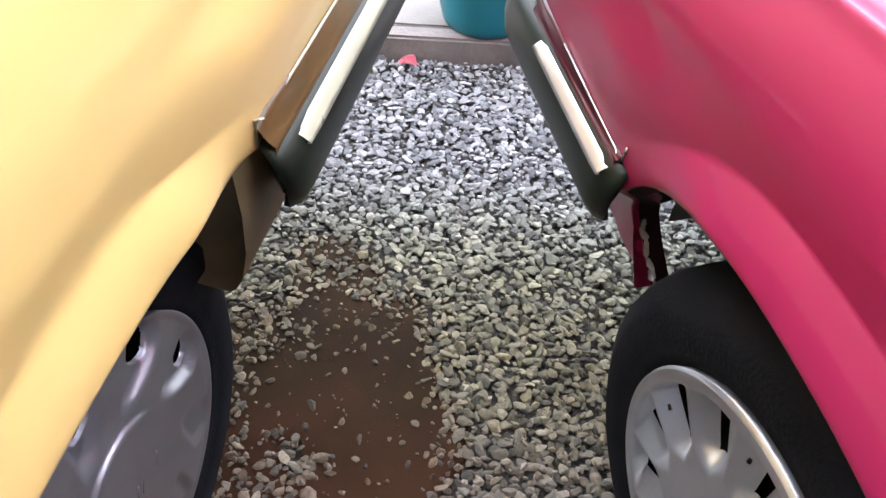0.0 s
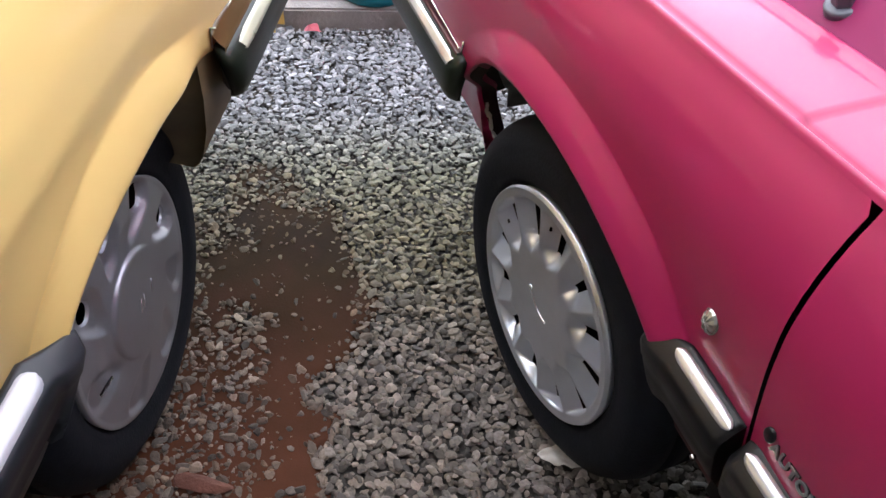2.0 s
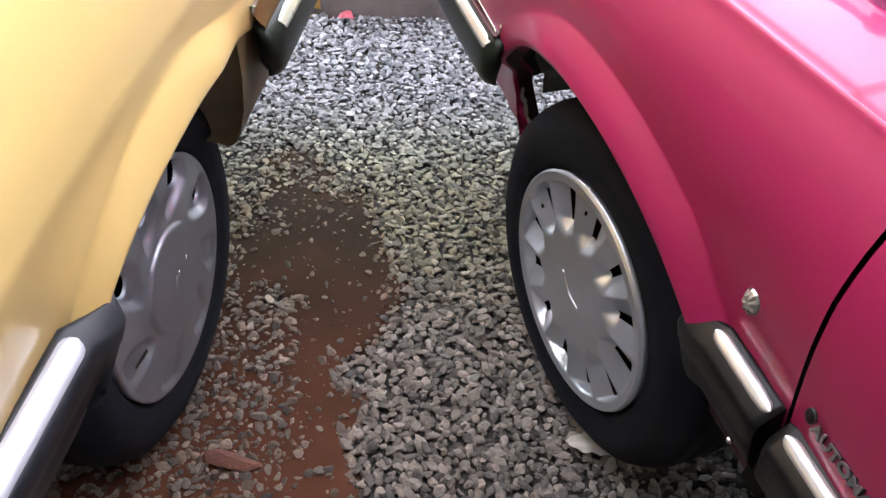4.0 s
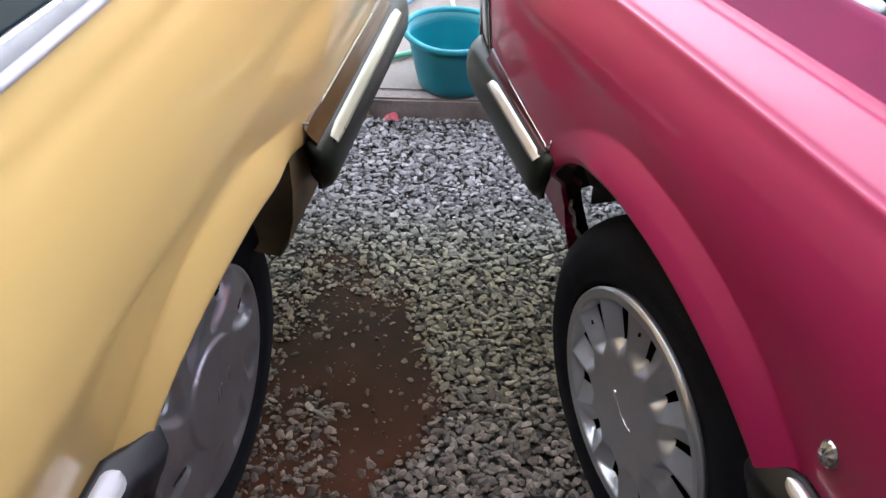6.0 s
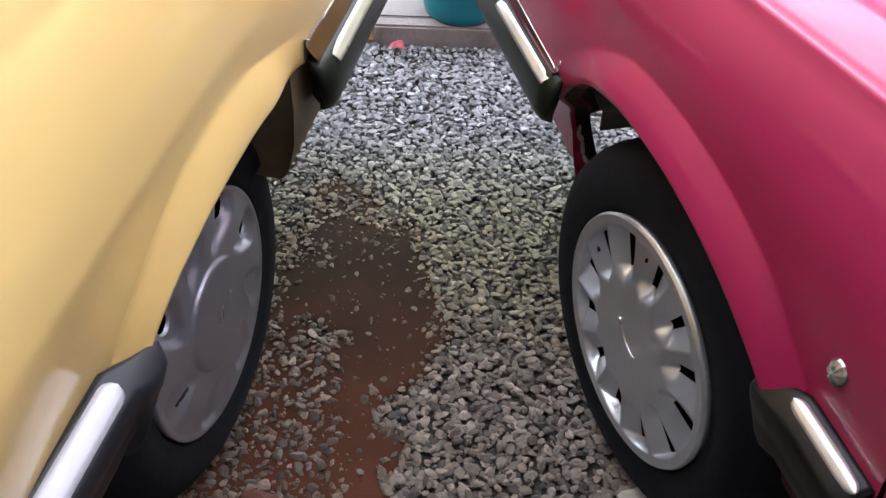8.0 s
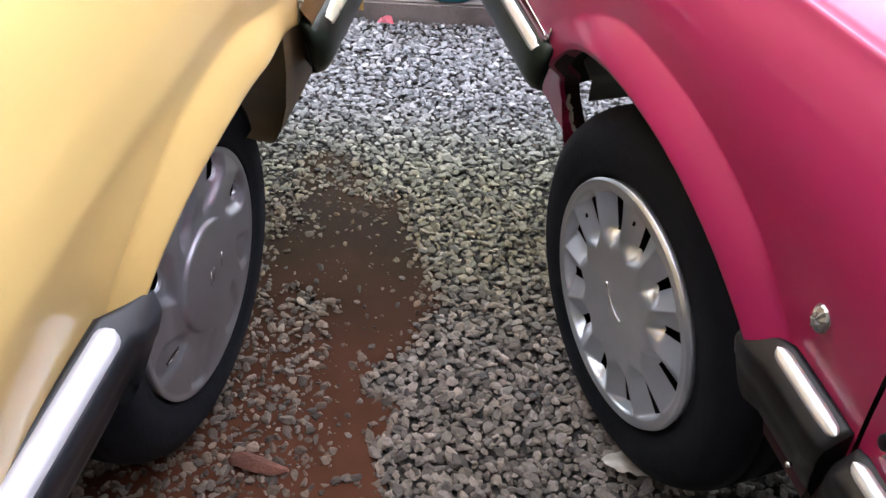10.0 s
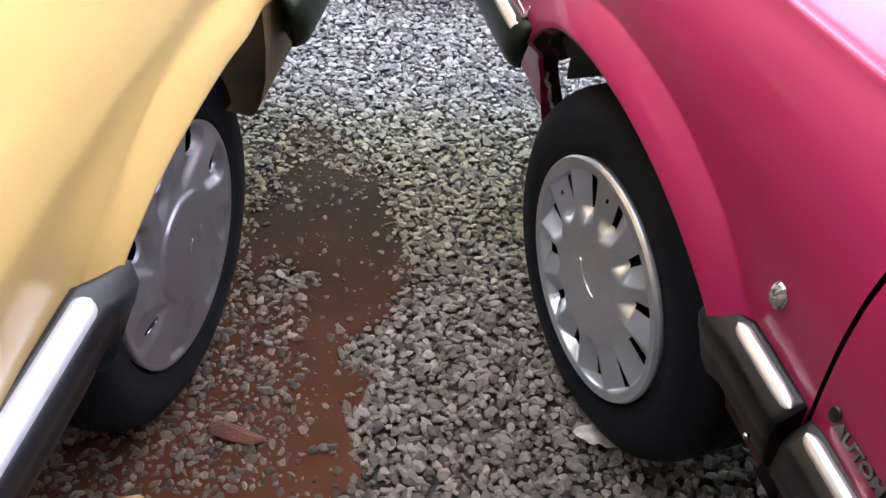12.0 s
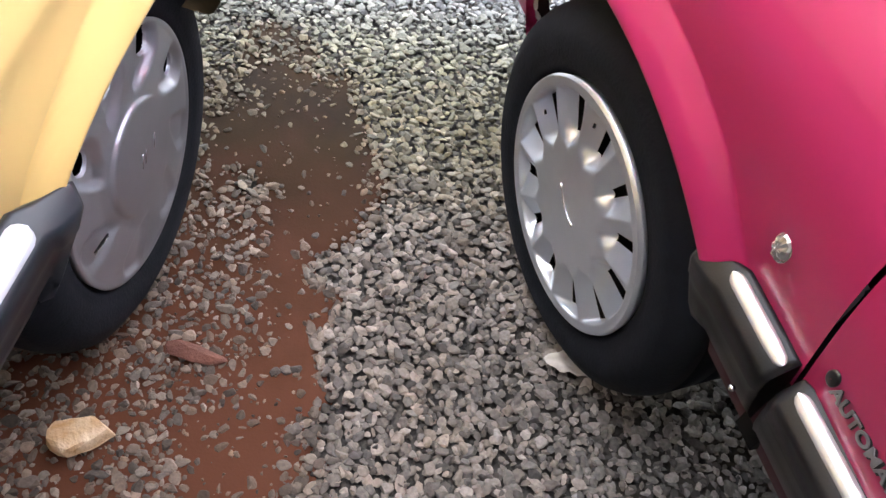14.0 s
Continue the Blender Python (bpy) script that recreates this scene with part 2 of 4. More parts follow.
def turbine_cap(parent):
    """A silver cover with twelve slots, each at the bottom of two sloped faces, round a plain middle."""
    N, per, start = 12, 30, radians(-14)
    radii = [0.03, 0.06, 0.080, 0.086, 0.090, 0.094, 0.098, 0.102, 0.106, 0.110, 0.116, 0.123, 0.130, 0.137, 0.144, 0.151, 0.156, 0.159, 0.161, 0.1625, 0.164, 0.1655, 0.168, 0.172, 0.1745, 0.1765, 0.178, 0.1795, 0.180, 0.176]
    bm = bmesh.new()
    rows = []
    for r in radii:
        row = []
        for k in range(N * per):
            th = start + 2 * math.pi * k / (N * per)
            ph = (k % per) / per
            base = 0.012 + 0.005 * (1 - (r / 0.18) ** 2)
            side = 1 - abs(ph - 0.5) / 0.5
            inner = 0.095 + 0.010 * (1 - side)
            pocket = min(1.0, 1.12 * side) * smooth(r, inner - 0.011, inner + 0.012) * (1 - smooth(r, 0.1595, 0.1650))
            x = base - 0.019 * pocket
            x += 0.0012 * smooth(r, 0.173, 0.1765) * (1 - smooth(r, 0.178, 0.18))
            if r == radii[-1]:
                x -= 0.018
            elif r >= 0.1795:
                x -= 0.004
            row.append((x, r * math.cos(th), r * math.sin(th)))
        rows.append(row)
    vs = grid(bm, rows, closed=True)
    c = bm.verts.new((0.0172, 0, 0))
    for k in range(N * per):
        bm.faces.new((c, vs[0][k], vs[0][(k + 1) % (N * per)]))
    drop = []
    for f in bm.faces:
        m = f.calc_center_median()
        r = math.hypot(m.y, m.z)
        ph = ((math.atan2(m.z, m.y) - start) % (2 * math.pi)) / (2 * math.pi) * N % 1
        if 0.104 < r < 0.1595 and 0.41 < ph < 0.59:
            drop.append(f)
    bmesh.ops.delete(bm, geom=drop, context='FACES')
    cap = part("wheel_cover", bm, M_SILV, parent, "silver plastic wheel cover with sloped vents")
    bm = bmesh.new()
    spin(bm, [(0.001, -0.020), (0.172, -0.020)], 40)
    part("backing", bm, M_DARK, cap)
    bm = bmesh.new()
    arc = [(0.0176 - 3 * (0.03 * (q - 0.5)) ** 2, 0.026 - 0.054 * q, 0.022 - 0.028 * q - 0.008 * math.sin(math.pi * q)) for q in np.linspace(0, 1, 14)]
    tube(bm, arc, [0.0022, 0.0022] + [0.0009] * 10 + [0.0022, 0.0022], 8)
    part("emblem", bm, M_CHROME, cap, "small bright curved emblem")
    for deg in (71, 11, 191):
        bm = bmesh.new()
        a = radians(deg + 11)
        tube(bm, [(0.004, 0.142 * math.cos(a), 0.142 * math.sin(a)), (0.0055, 0.136 * math.cos(a), 0.136 * math.sin(a))], 0.0022, 10)
        part("pin_mark", bm, M_DARK, cap, "tiny dark moulding mark")
    return cap


def swirl_cap(parent):
    """A grey cover: a plain middle disc and eight dished scoops, some of them pierced by a round hole."""
    bm = bmesh.new()
    n = 360
    radii = [0.012, 0.03, 0.05, 0.066, 0.074, 0.0785, 0.0805, 0.082, 0.0835, 0.0865, 0.090, 0.094, 0.098] + [0.101 + 0.0026 * k for k in range(27)] + [0.172, 0.175, 0.178, 0.18, 0.177]
    # angle, distance from the middle, hole radius
    scoops = [(14, 0.146, 0.0160), (55, 0.151, 0.0210), (96, 0.143, 0.0200), (137, 0.142, 0.0160), (187, 0.146, 0.0), (240, 0.150, 0.0), (288, 0.148, 0.0), (329, 0.148, 0.0)]
    size = 0.035

    def dish(y, z):
        """Depth of the scoops, each deepest at its outer end and trailing off inwards along a swirl."""
        deep = 0.0
        for deg, rr, hole in scoops:
            ph = radians(deg)
            a = ph - 0.42
            dy, dz = y - rr * math.cos(ph), z - rr * math.sin(ph)
            p, q = dy * math.cos(a) + dz * math.sin(a), -dy * math.sin(a) + dz * math.cos(a)
            if p < 0:
                d = math.hypot(p / (2.3 * size), q / (size * (1 + 0.28 * p / size)) if p > -2.3 * size else 9)
            else:
                d = math.hypot(p, q) / size
            deep = max(deep, (1 - smooth(d, 0.50, 1.0)) * (1 - 0.2 * q / size) * (0.62 if not hole else 1.0))
        return deep
    rows = []
    for r in radii:
        row = []
        for k in range(n):
            th = 2 * math.pi * k / n
            y, z = r * math.cos(th), r * math.sin(th)
            x = 0.019 - 0.012 * (r / 0.18) ** 2
            x -= 0.0055 * smooth(r, 0.0788, 0.0835) * (1 - smooth(r, 0.10, 0.135)) * smooth(math.cos(th - radians(140)), -0.3, 0.6)
            x -= 0.0100 * dish(y, z) * (1 - smooth(r, 0.164, 0.176)) * smooth(r, 0.083, 0.105)
            if r > 0.172:
                x += 0.0015
            if r == radii[-1]:
                x -= 0.016
            row.append((x, y, z))
        rows.append(row)
    vs = grid(bm, rows, closed=True)
    bm.faces.new(vs[0])

    def hole_at(y, z, slack=0.0):
        for deg, rr, hole in scoops:
            cy, cz = rr * math.cos(radians(deg)), rr * math.sin(radians(deg))
            if hole and math.hypot(y - cy, z - cz) < hole + slack:
                return cy, cz, hole
        return None
    drop = [f for f in bm.faces if hole_at(f.calc_center_median().y, f.calc_center_median().z)]
    bmesh.ops.delete(bm, geom=drop, context='FACES')
    edge = [e for e in bm.edges if e.is_boundary and all(hole_at(v.co.y, v.co.z, 0.004) for v in e.verts)]
    for v in {v for e in edge for v in e.verts}:
        cy, cz, hole = hole_at(v.co.y, v.co.z, 0.004)
        hd = math.hypot(v.co.y - cy, v.co.z - cz)
        v.co.y, v.co.z = cy + (v.co.y - cy) * hole / hd, cz + (v.co.z - cz) * hole / hd
    for fall, draw in ((0.001, 0.97), (0.0025, 0.985), (0.001, 0.95)):
        walls = bmesh.ops.extrude_edge_only(bm, edges=edge)["geom"]
        edge = [g for g in walls if isinstance(g, bmesh.types.BMEdge) and g.is_boundary]
        for v in [g for g in walls if isinstance(g, bmesh.types.BMVert)]:
            cy, cz, hole = hole_at(v.co.y, v.co.z, 0.004)
            v.co = (v.co.x - fall, cy + (v.co.y - cy) * draw, cz + (v.co.z - cz) * draw)
    cap = part("wheel_cover", bm, M_GREY, parent, "grey plastic wheel cover with oval holes")
    bm = bmesh.new()
    spin(bm, [(0.001, -0.028), (0.172, -0.028)], 40)
    part("backing", bm, M_DARK, cap)
    # no opening here: a dark bar stands in for a hole seen edge-on
    bm = bmesh.new()
    tube(bm, [(0.0125, -0.113, -0.022), (0.0118, -0.128, -0.021), (0.0100, -0.146, -0.019)], [0.0012, 0.0022, 0.0010], 8)
    part("slit", bm, M_DARK, cap, "dark bar standing for a hole seen edge-on")
    bm = bmesh.new()
    tube(bm, [(0.0128, -0.114, -0.0245), (0.0121, -0.128, -0.0238), (0.0104, -0.147, -0.0215)], 0.0010, 6)
    part("slit_edge", bm, M_CHROME, cap, "bright edge of the slit")
    for y in (-0.006, 0.004, 0.034):
        bm = bmesh.new()
        tube(bm, [(0.0194 - 0.37 * (y * y), y - 0.005, -0.010), (0.0196 - 0.37 * (y * y), y + 0.003, 0.010)], 0.0007, 6)
        part("emblem_line", bm, M_CHROME, cap, "faint bright emblem line")
    return cap


def sheet(bm, us, fn):
    grid(bm, [fn(u) for u in us])


def moulding(parent, x, y0, y1, strip, s0, s1, name_label, dz=0.0, lo=0.15, hi=0.8, tip=0.05, sink=0.036, slant=0.8, flare=0.0, skin=None):
    """A thick black side moulding with a bright strip let into its sloped upper face; the end at y1 narrows to a tip."""
    bm = bmesh.new()
    sec = [(-0.03, 0.59), (-0.012, 0.601), (-0.005, 0.606), (-0.002, 0.6065), (0.001, 0.605), (0.021, 0.5885), (0.0235, 0.585), (0.024, 0.581), (0.0225, 0.562), (0.0195, 0.558), (0.016, 0.542), (0.006, 0.515), (-0.008, 0.497), (-0.03, 0.49)]
    ys = [y0, y0 + 0.008] + list(np.linspace(y0 + 0.03, y1 - tip, 5)) + [y1 - tip * k for k in (0.8, 0.6, 0.4, 0.2, 0.08, 0.0)]
    rows = []
    for k, y in enumerate(ys):
        q = max(0.0, (y - (y1 - tip)) / tip)
        f = 0.8 if k == 0 else 1 - 0.45 * q ** 1.3
        rows.append([(x + o * f + flare * q ** 0.6, y - slant * min(1.0, q) * (0.606 - z), dz + (z if z < 0.53 else z - sink * q * (z - 0.53) / 0.076)) for o, z in sec])
    vs = grid(bm, rows, closed=True)
    bm.faces.new(vs[0])
    bm.faces.new(vs[-1])
    mo = part("side_moulding", bm, skin or M_MOULD, parent, "black plastic side moulding")
    for f in mo.data.polygons:
        f.use_smooth = abs(f.normal.y) < 0.9
    bm = bmesh.new()
    rows = []
    top, low, nrm = Vector((0.001, 0, 0.605)), Vector((0.021, 0, 0.5885)), Vector((0.636, 0, 0.771))
    for y in [s0, s0 + 0.002, s0 + 0.006] + list(np.linspace(s0 + 0.02, s1 - 0.02, 10)) + [s1 - 0.012, s1 - 0.006, s1 - 0.002, s1]:
        e = min(y - s0, s1 - y) / 0.012
        q = math.sqrt(max(0.02, 1 - (1 - min(1.0, e)) ** 2))
        mid = (lo + hi) / 2
        row = []
        for g, rise in ((-1, -0.001), (-0.93, 0.0012), (-0.5, 0.0022), (0, 0.0026), (0.5, 0.0022), (0.93, 0.0012), (1, -0.001)):
            c = top.lerp(low, mid + g * (hi - lo) / 2 * q) + nrm * rise
            row.append((x + c.x, y, dz + c.z))
        rows.append(row)
    grid(bm, rows)
    part("strip", bm, strip, mo, name_label)
    for yy, zz, o in ((y1 - 0.018, 0.588 - sink * 0.5, 0.012), (y0 + 0.02, 0.53, 0.0175)):
        bm = bmesh.new()
        bmesh.ops.create_uvsphere(bm, u_segments=10, v_segments=6, radius=0.0035, matrix=Matrix.Translation((x + o, yy, dz + zz)))
        part("screw", bm, M_CHROME, mo)
    return mo


def bumper(parent, x, y0, y1, rad, sec, strip, s0, s1, sz, label, wide=0.0095, slant=0.3):
    """A wrap-round bumper: along the side from y0, round a corner that ends at y1, and across the car."""
    bm = bmesh.new()
    path = [(x - 0.012, y0), (x - 0.003, y0 + 0.012)] + [(x, y) for y in np.linspace(y0 + 0.03, y1 - rad, 8)]
    path += [(x - rad * (1 - math.cos(t)), y1 - rad + rad * math.sin(t)) for t in np.linspace(0.12, math.pi / 2, 10)]
    path += [(x - 0.3, y1 + 0.012), (x - 0.8, y1 + 0.02), (x - 1.3, y1 + 0.012), (x - 1.62, y1 - 0.01)]
    sweep(bm, path, sec)
    for v in bm.verts:
        near = max(0.0, 1 - (v.co.y - y0) / 0.12) if v.co.x > x - 0.1 else 0.0
        v.co.y += near * slant * (sec[0][1] - v.co.z)
        v.co.x = max(v.co.x, x - 0.03) if near > 0.3 else v.co.x
    bu = part("bumper", bm, M_BUMP, parent, label)
    bm = bmesh.new()
    rows = []
    for y in np.linspace(s0, s1, 14):
        q = min(1.0, (y - s0) / 0.004 + 0.7, (s1 - y) / 0.004 + 0.7)
        rows.append([(x + o, y, sz + h * q) for o, h in ((-0.006, wide), (-0.0022, wide * 1.05), (0.0028, wide * 0.35), (0.0072, -wide * 0.35), (0.0106, -wide), (0.006, -wide * 1.2))])
    grid(bm, rows)
    part("strip", bm, strip, bu)
    return bu


def bumper_filler(parent, out, band, line, skin, bright, label, edge):
    """A glossy strip built as a bumper's reflection in the body, with the mirrored bright strip as a thin line. band:
    along the car, lower and upper edge on the body; edge: where it meets the bumper (x, z).
    """
    bm = bmesh.new()
    rows = []
    for y in np.linspace(band[0][0], band[-1][0], 24):
        lo, hi = (interp(y, [b[0] for b in band], [b[k] for b in band]) for k in (1, 2))
        a, b = Vector((out(y, hi) + 0.0022, y, hi)), Vector((max(edge[0], out(y, hi) + 0.004), y, max(edge[1], lo)))
        rows.append([(out(y, hi) - 0.004, y, hi + 0.001)] + [a.lerp(b, q) - Vector((0, 0, 0.003 * math.sin(math.pi * q))) for q in np.linspace(0, 1, 6)] + [b - Vector((0.001, 0, 0.012))])
    grid(bm, rows)
    fi = part("bumper_filler", bm, skin, parent, label)
    bm = bmesh.new()
    tube(bm, [(out(y, z) + 0.0025, y, z) for y, z in line], 0.0017, 6)
    part("bright_edge", bm, bright, fi, "thin bright edge line")
    return fi


def lettering(parent, words, x, y, z, size, material):
    """Flat letters on a car's side that read from its nose to its tail."""
    cu = bpy.data.curves.new("lettering", 'FONT')
    cu.body, cu.size, cu.extrude, cu.offset = words, size, 0.0006, 0.0004
    tmp = bpy.data.objects.new("lettering_curve", cu)
    me = bpy.data.meshes.new_from_object(tmp)
    for v in me.vertices:
        v.co = (x + v.co.z, y - v.co.x, z + v.co.y)
    me.materials.append(material)
    ob = new("lettering", me)
    ob.parent = parent
    ob["label"] = "dark shadow painted behind the door letters"
    bpy.data.objects.remove(tmp)
    return ob


# ---- red car, its nose towards the slab, no bonnet over the engine ----
red = tagged(car_empty("car", 0.366, 0.547, math.degrees(0.265), True), "glossy crimson car with uncovered engine, black bumper and chrome strips", "car")
bm = bmesh.new()
side_panel(bm, RED_ARCH, -0.392, 0.70, 0.32, 0.50, 0.811, red_out, radians(27), radians(136), 0.06, 130, 0.046)
part("fender", wedge(bm), M_RED, red)
TOP_ROWS = list(np.linspace(-0.60, -0.306, 14)) + [-0.303, -0.300, -0.297] + list(np.linspace(-0.294, 0.70, 36))
bm = bmesh.new()
sheet(bm, TOP_ROWS, lambda y: [(red_out(y, 0.811) + o, y, z - (0.0 if o > -0.006 else 0.0035 * (1 - smooth(y, -0.304, -0.296)))) for o, z in (
    (0.0, 0.811), (-0.0008, 0.8150), (-0.0022, 0.8176), (-0.0038, 0.8182), (-0.0052, 0.8176), (-0.0066, 0.8160), (-0.0085, 0.8155), (-0.0120, 0.8162), (-0.0134, 0.8180), (-0.0150, 0.8192), (-0.0170, 0.8197), (-0.020, 0.8201), (-0.03, 0.8211), (-0.06, 0.8226), (-0.086, 0.8232),
    (-0.098, 0.8234), (-0.101, 0.8243), (-0.1035, 0.8252), (-0.1060, 0.8253), (-0.1080, 0.8245), (-0.1090, 0.8230), (-0.1093, 0.8190))])
part("fender_top", wedge(bm), M_RED, red)
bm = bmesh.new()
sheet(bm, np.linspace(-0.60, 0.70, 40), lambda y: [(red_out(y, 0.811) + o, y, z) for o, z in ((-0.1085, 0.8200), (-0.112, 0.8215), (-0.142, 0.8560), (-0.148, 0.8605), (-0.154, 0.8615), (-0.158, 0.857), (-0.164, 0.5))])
part("bonnet_ledge", wedge(bm), M_RED_DIM, red, "dull red ledge along the engine space, its dimness in the colour")
bm = bmesh.new()
sheet(bm, np.linspace(-1.5, -0.397, 30), lambda y: [(red_out(y, z), y, z) for z in np.linspace(0.44, 0.811, 40)])
part("door", wedge(bm), M_RED, red)
# the sill is body red; its shade is painted in as maroon
M_MAROON = varied(mat("shaded_sill", (0.06, 0.012, 0.02), 0.6, spec=0.3), 12, (0.045, 0.01, 0.016), (0.08, 0.016, 0.026))
bm = bmesh.new()
sheet(bm, np.linspace(-1.5, -0.30, 20), lambda y: [(x, y, z) for x, z in ((0.012, 0.49), (0.010, 0.45), (-0.005, 0.41), (-0.03, 0.385), (-0.10, 0.38))])
part("rocker_panel", bm, M_MAROON, red, "red lower sill, its shade put into a dark maroon")
# dark plate added behind the door gap to keep the seam dark
bm = bmesh.new()
box(bm, (-0.04, -0.41, 0.42), (0.008, -0.38, 0.80))
part("door_seal", bm, M_DARK, red)
bm = bmesh.new()
sheet(bm, np.linspace(0, 1, 16), lambda q: [(red_out(0.70, z) - 0.002 - q * 1.52, 0.70 + 0.05 * math.sin(min(1, q * 9) * math.pi / 2) * (0.3 + 0.7 * smooth(z, 0.25, 0.6)), z) for z in np.linspace(0.30, 0.811, 14)])
part("nose_panel", wedge(bm), M_RED, red)
for name, y0, y1, proud, m, note in (("lamp_surround", 0.642, 0.699, 0.0035, M_WHITE, "pale upright lamp surround"), ("surround_seal", 0.630, 0.641, 0.0022, M_RUB, "dark rubber seal"), ("surround_edge", 0.618, 0.624, 0.0030, M_CHROME, "thin bright edge line")):
    bm = bmesh.new()
    sheet(bm, np.linspace(0.515, 0.80, 24), lambda z: [(red_out(y0, z) - 0.003, y0, z)] + [(red_out(y, z) + proud, y, z) for y in np.linspace(y0 + 0.001, y1 - 0.001, 5)] + [(red_out(y1, z) - 0.003, y1, z)])
    part(name, wedge(bm), m, red, note)
bm = bmesh.new()
box(bm, (-0.03, 0.706, 0.50), (0.021, 0.722, 0.745), 0.004)
part("headlamp_trim", bm, M_WHITE, red, "bright upright trim at the nose corner")
bm = bmesh.new()
box(bm, (-0.035, 0.723, 0.50), (0.018, 0.731, 0.745), 0.002)
part("headlamp_seal", bm, M_RUB, red)
bm = bmesh.new()
box(bm, (-0.30, 0.735, 0.55), (0.008, 0.752, 0.725), 0.008)
part("headlamp", bm, M_WHITE, red, "pale headlamp with a bright rim")
bumper(red, 0.047, 0.285, 0.725, 0.07, [(-0.06, 0.508), (-0.018, 0.511), (-0.010, 0.510), (-0.003, 0.506), (0.004, 0.497), (0.009, 0.485), (0.011, 0.468), (0.009, 0.444), (0.001, 0.424), (-0.012, 0.415), (-0.06, 0.412)],
       M_BRIGHT, 0.31, 0.545, 0.499, "black wrap-round front bumper", 0.0058)
moulding(red, 0.018, -0.389, -0.242, M_BRIGHT, -0.384, -0.290, "chrome strip", -0.048, 0.08, 0.68, 0.055, 0.024, 0.3, 0.006, M_BLACK)
moulding(red, 0.018, -1.5, -0.399, M_BRIGHT, -1.49, -0.409, "chrome strip", -0.048, 0.08, 0.68, 0.012, 0.006, 0.0, 0.0, M_BLACK)
# maroon band and bright line: the front bumper's reflection, built as a solid strip
M_MAROON_REFLECTION = varied(mat("maroon_reflection", (0.07, 0.008, 0.020), 0.3, 0.0, 0.5, 0.3), 9, (0.06, 0.007, 0.017), (0.085, 0.010, 0.024))
bumper_filler(red, red_out, [(0.308, 0.504, 0.516), (0.322, 0.498, 0.5145), (0.40, 0.498, 0.521), (0.492, 0.498, 0.529), (0.60, 0.498, 0.531)], [(0.298, 0.536), (0.307, 0.506), (0.322, 0.515), (0.40, 0.522), (0.492, 0.530)], M_MAROON_REFLECTION, M_CHROME, "dark maroon band built as the bumper reflected in the paint", (0.0420, 0.5135))
lamp = new("side_lamp")
lamp.parent = red
lamp.location = (red_out(-0.315, 0.624) - 0.002, -0.315, 0.624)
bm = bmesh.new()
rows = [[(x, 0.0105 * r * math.cos(t), 0.0155 * r * math.sin(t)) for t in np.linspace(0, 2 * math.pi, 28, endpoint=False)] for r, x in ((1.0, 0.0), (1.05, 0.002), (1.03, 0.0035), (0.95, 0.0045), (0.92, 0.003))]
grid(bm, rows, closed=True)
part("rim", bm, M_CHROME, lamp)
M_LENS = mat("lamp_lens", (0.5, 0.49, 0.47), 0.1, 0.6, 0.5)
bm = bmesh.new()
rows = [[(x + (0.0012 if k % 2 else 0), 0.0105 * r * math.cos(t), 0.0155 * r * math.sin(t)) for k, t in enumerate(np.linspace(0, 2 * math.pi, 16, endpoint=False))] for r, x in ((0.94, 0.003), (0.82, 0.0062), (0.5, 0.0085), (0.02, 0.0092))]
grid(bm, rows, closed=True)
part("lens", bm, M_LENS, lamp, "clear faceted lens", smooth=False)
M_INK = mat("badge_and_letter_shadow", (0.012, 0.012, 0.013), 0.35)
M_LETTER = varied(mat("grey_letters", (0.3, 0.3, 0.31), 0.35, 0.6), 60, (0.24, 0.24, 0.25), (0.34, 0.34, 0.35))
# black copy, slightly larger and lower, painted as the grey letters' shadow
lettering(red, "AUTOMATIC", red_out(-0.45, 0.61) + 0.0012, -0.4262, 0.5922, 0.0178, M_INK)
lettering(red, "AUTOMATIC", red_out(-0.45, 0.61) + 0.0024, -0.426, 0.593, 0.0172, M_LETTER)["label"] = "grey metal lettering on the door"
bm = bmesh.new()
rows = [[(red_out(-0.42, 0.61) + x, -0.4195 + 0.0062 * r * math.cos(t), 0.6005 + 0.0085 * r * math.sin(t)) for t in np.linspace(0, 2 * math.pi, 20, endpoint=False)] for r, x in ((1.0, 0.0), (1.0, 0.002), (0.8, 0.0028), (0.05, 0.003))]
grid(bm, rows, closed=True)
part("badge", bm, M_INK, red, "small black oval badge on the door")
wheel = new("wheel")
wheel.parent = red
wheel.matrix_local = pose(-0.006, 0.002, 0.272, 0, 0, -4)
tyre_part(wheel)
turbine_cap(wheel)

# engine space
M_ALU = varied(mat("cast_alloy", (0.4, 0.42, 0.46), 0.35, 0.55), 40, (0.34, 0.36, 0.40), (0.46, 0.48, 0.52), bump=0.04, bump_scale=300)
M_CUFF = varied(mat("grey_rubber_cuff", (0.085, 0.095, 0.12), 0.38), 20, (0.065, 0.075, 0.095), (0.11, 0.12, 0.15))
M_OIL = varied(mat("oily_black", (0.0032, 0.0032, 0.0042), 0.55, spec=0.2), 9, (0.0018, 0.0018, 0.0024), (0.006, 0.0058, 0.0068), bump=0.2, bump_scale=60, rough=(0.35, 0.75))
M_BLK = varied(mat("black_engine_plastic", (0.009, 0.011, 0.016), 0.4, spec=0.4), 20, (0.006, 0.0075, 0.011), (0.014, 0.017, 0.024), rough=(0.3, 0.6))
M_MILK = varied(mat("milky_plastic", (0.11, 0.1, 0.1), 0.3), 15, (0.085, 0.077, 0.076), (0.14, 0.128, 0.127))
